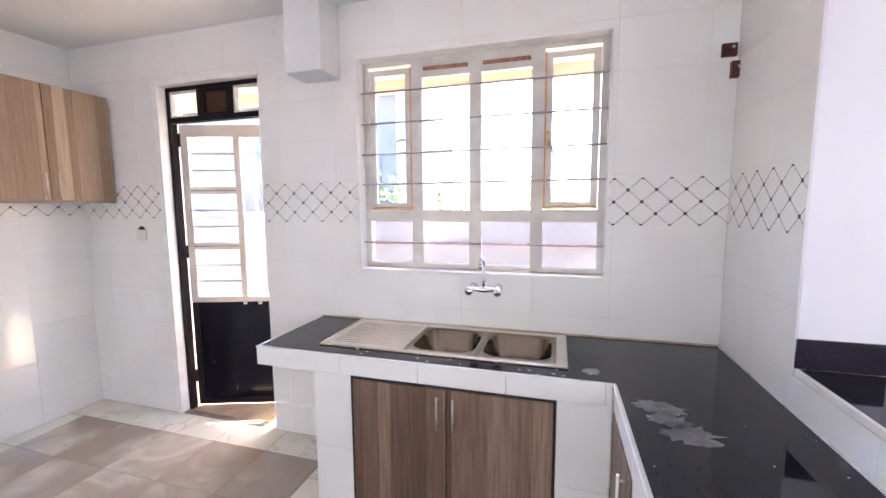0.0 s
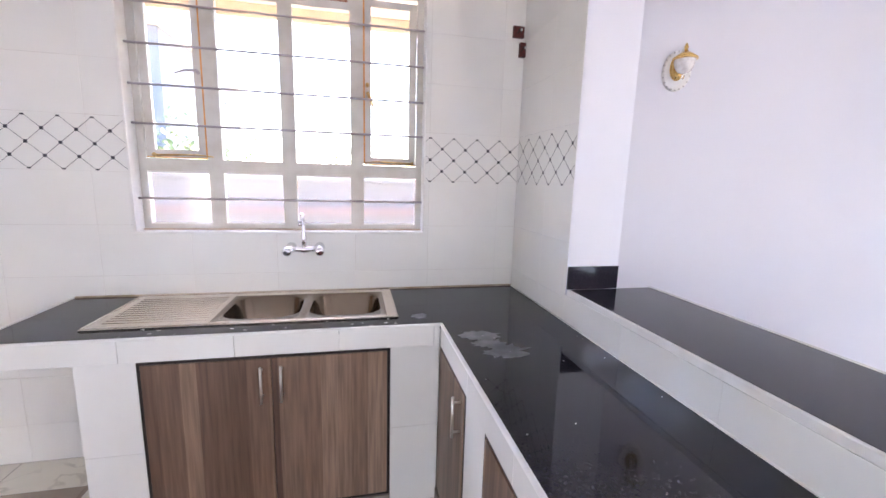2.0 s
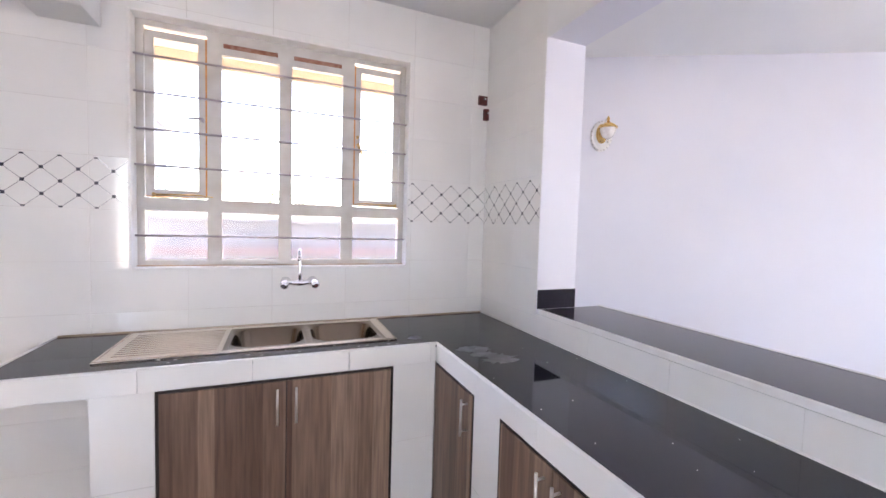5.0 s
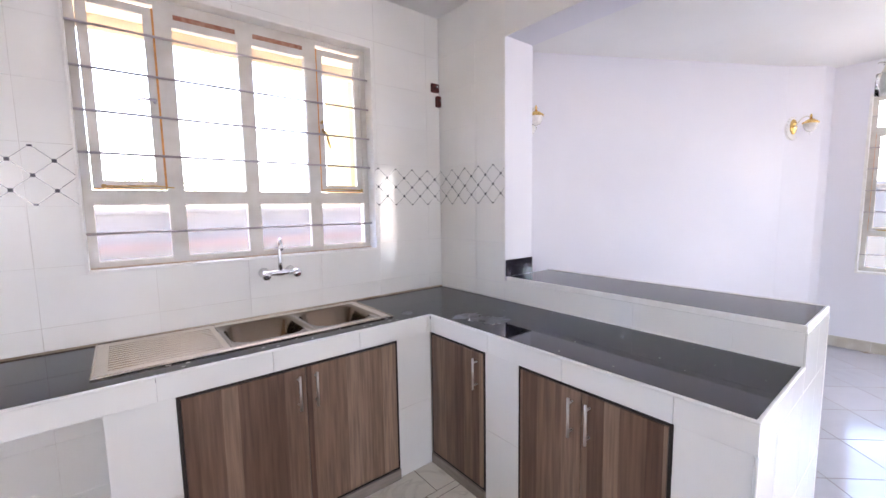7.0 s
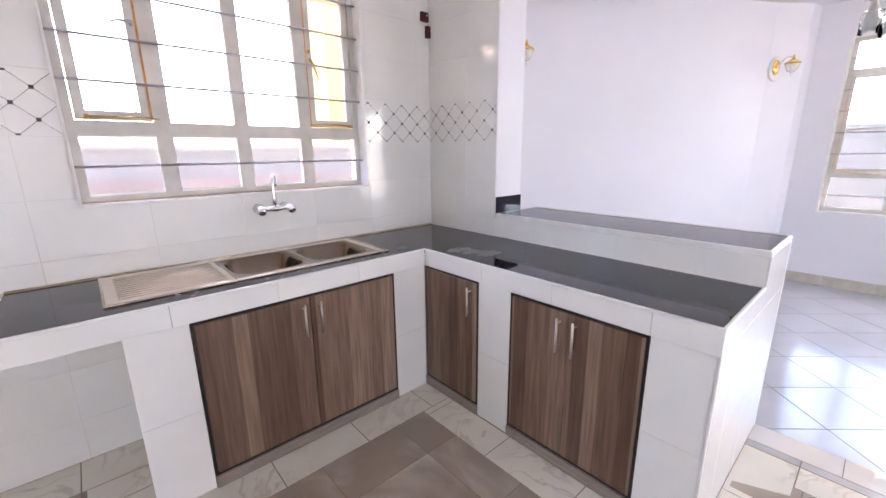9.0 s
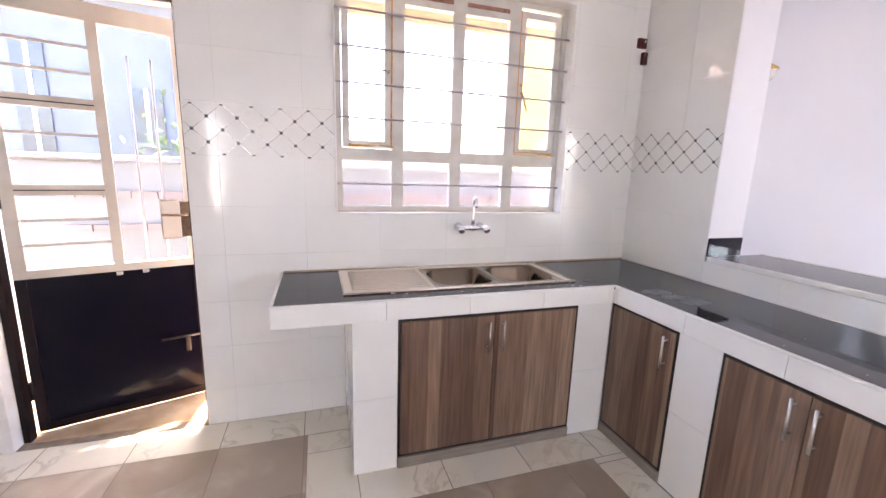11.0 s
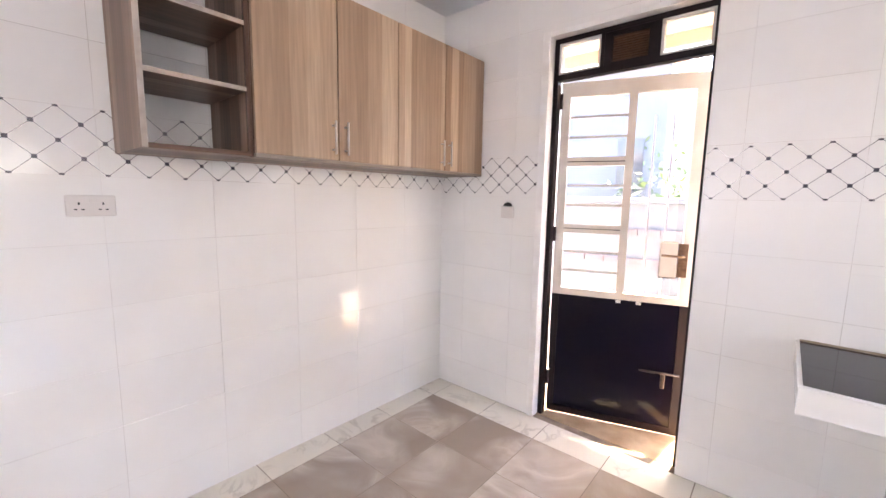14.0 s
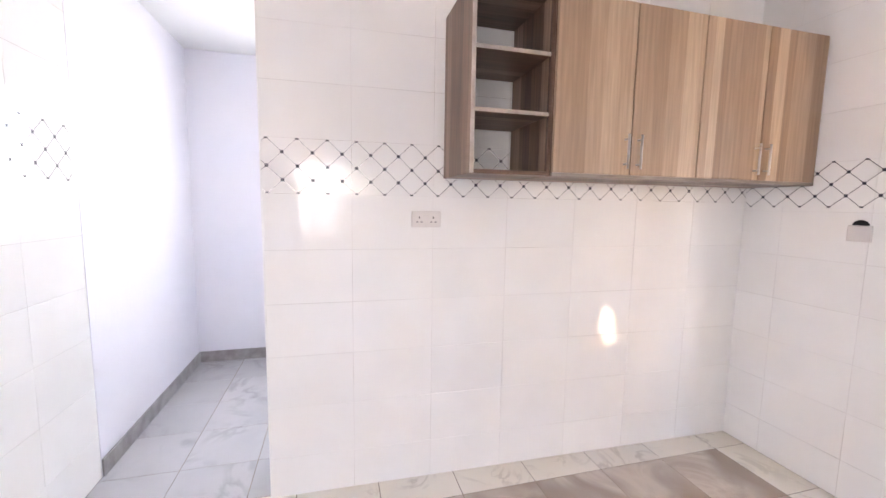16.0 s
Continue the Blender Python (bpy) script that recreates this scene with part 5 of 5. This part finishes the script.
def lattice(parent, frame_m, u0, u1, holes=(), start=0.0, z0=1.545, z1=1.815, su=0.0695):
    """Diagonal lattice lines and small square dots in the patterned band, a hair proud of the tiles."""
    sv = (z1 - z0) / 4
    lines, dots = bmesh.new(), bmesh.new()

    def free(u):
        return u0 - 1e-6 <= u <= u1 + 1e-6 and not any(a < u < b for a, b in holes)

    def put(bm, pts):
        vs = [bm.verts.new(frame_m @ Vector((a, b, TH + h))) for h in (0.0002, 0.0010) for a, b in pts]
        n = len(pts)
        bm.faces.new(vs[n:])
        for i in range(n):
            bm.faces.new((vs[i], vs[(i + 1) % n], vs[n + (i + 1) % n], vs[n + i]))
    i0, i1 = math.floor((u0 - start) / su), math.ceil((u1 - start) / su)
    w = 0.0014
    for i in range(i0, i1 + 1):
        for j in range(5):
            if (i + j) % 2:
                continue
            u, v = start + i * su, z0 + j * sv
            for sgn in (1, -1):
                if not 0 <= j + sgn <= 4:
                    continue
                a, b = u, u + su
                ok = free(a + su * 0.5) or free(a) or free(b)
                lo, hi = max(a, u0), min(b, u1)
                for h0, h1 in holes:
                    if h0 < hi and h1 > lo:
                        if lo >= h0:
                            lo = h1
                        else:
                            hi = h0
                if not ok or hi - lo < 0.004:
                    continue
                fa, fb = (lo - u) / su, (hi - u) / su
                p, q = (lo, v + sgn * sv * fa), (hi, v + sgn * sv * fb)
                put(lines, [(p[0], p[1] - w), (q[0], q[1] - w), (q[0], q[1] + w), (p[0], p[1] + w)])
            if free(u - 0.006) and free(u + 0.006):
                r = 0.0082
                lo_v, hi_v = max(v - r, z0 + 0.0003), min(v + r, z1 - 0.0003)
                put(dots, [(u - r, lo_v), (u + r, lo_v), (u + r, hi_v), (u - r, hi_v)])
    tagged(part("lattice_lines", lines, M_LINE, parent, "grey lattice lines of the tile band"), kind="stuff")
    o = part("lattice_dots", dots, M_DOT, parent, "dark square dots of the tile band")
    tagged(o, kind="stuff")


lattice(wall_north, NORTH, DOOR[1], WIN[0], [], -0.521, 1.548, 1.805, 0.0709)
lattice(wall_north, NORTH, WIN[1], XE, [], 1.288, 1.536, 1.790)
lattice(wall_north, NORTH, -2.9, DOOR[0], [], -2.295, 1.569, 1.820, 0.0709)
lattice(wall_west, WEST, WEND, YN, [], 0.120, 1.594, 1.862, 0.0707)
lattice(wall_pier, EAST, 2.25, YN, [], 2.768, 1.537, 1.793)
lattice(wall_south, SOUTH, -3.33, -2.6, [], -3.15, 1.642, 1.912, 0.0723)

# ---- floor tiles ----
FLOOR = Matrix(((1, 0, 0, 0), (0, 1, 0, 0), (0, 0, 1, -0.007), (0, 0, 0, 1)))
BX, BY = -2.752, 2.668
G = 0.432
gx, gy = steps(BX, G, 2.0), [BY - G * k for k in range(9)][::-1]
core = [(-0.575, 3.0, 2.074, 3.5), (0.897, 3.0, 0.735, 3.5)]
lay_tiles(floor, FLOOR, (BX, 1.77, -0.80, BY), gx, gy, core, M_GREY, "floor_tile", 0.0018)
border = [(-2.99, BX, YS, YN), (BX, -0.33, BY, YN), (-0.575, -0.33, 2.074, BY), (-0.33, 1.10, 2.074, 2.29), (0.897, 1.10, 0.735, 2.074),
          (1.10, 1.94, 0.54, 0.755), (1.77, 1.94, YS, 0.54), (BX, 1.77, YS, -0.80)]
for k, r in enumerate(border):
    long_x = r[1] - r[0] > r[3] - r[2]
    us = steps(r[0], G, r[1]) if long_x else [r[0], r[1]]
    vs_ = [r[2], r[3]] if long_x else steps(r[2], G, r[3])
    if k == 0:
        vs_ = [BY - G * j for j in range(10)][::-1] + [YN]
    lay_tiles(floor, FLOOR, r, us, vs_, [(0.897, 1.10, 0.735, 0.755)] if k == 5 else [], M_MARBLE, "border_tile", 0.0022)
lay_tiles(floor, FLOOR, (0.897, 1.10, 0.54, 0.735), [0.897, 1.10], [0.54, 0.735], [], M_MARBLE, "border_tile", 0.0022)
lay_tiles(floor, FLOOR, (1.942, 1.998, YS, 0.756), [1.942, 1.998], [-1.0, -0.72, -0.3, 0.12, 0.54, 0.756], [], M_HALL, "threshold_tile", 0.0025)
lay_tiles(floor, FLOOR, (2.0, 2.168, YS, 0.756), [2.0, 2.168], [-1.1, -0.6, -0.1, 0.4, 0.9], [], M_SILLTILE, "threshold_tile", 0.0015)
HX = steps(-5.06 + 0.05, 0.42, XW - 0.19)
lay_tiles(floor_hall, FLOOR @ Matrix.Translation((0, 0, -0.001)), (-5.06, -2.9905, YS, 1.1), [-5.43] + HX, steps(-1.015, 0.42, 1.2), [(XW - 0.3, XW, WEND - 0.005, 2.0)], M_HALL, "floor_tile", 0.002)
DROT = Matrix.Translation((2.764, 0.778, ZD - 0.007)) @ Matrix.Rotation(radians(-43.5), 4, "Z")


def diagonal_tiles():
    """Dining floor tiles laid on the diagonal, where their centres fall inside the room."""
    s, e, th = 0.405 / 2 - 0.0015, 0.0015, 0.007
    co = [(x, y, 0) for x, y in ((-s, -s), (s, -s), (s, s), (-s, s))] + [(x, y, th) for x, y in ((-s + e, -s + e), (s - e, -s + e), (s - e, s - e), (-s + e, s - e))]
    me = bpy.data.meshes.new("floor_tile")
    me.from_pydata(co, [], [(4, 5, 6, 7)] + [(i, (i + 1) % 4, 4 + (i + 1) % 4, 4 + i) for i in range(4)])
    me.materials.append(M_DINE)
    for i in range(-14, 15):
        for j in range(-14, 15):
            m = DROT @ Matrix.Translation(((i + 0.5) * 0.405, (j + 0.5) * 0.405, 0))
            p = m.translation
            if (2.17 if p.y < -0.88 else 1.9) < p.x < XD + 0.15 and -3.3 < p.y < 3.1 and nrm.dot(Vector((p.x, p.y)) - A) > -0.15:
                ob = new("floor_tile", me)
                ob.parent = floor_dining
                ob.matrix_basis = m


diagonal_tiles()
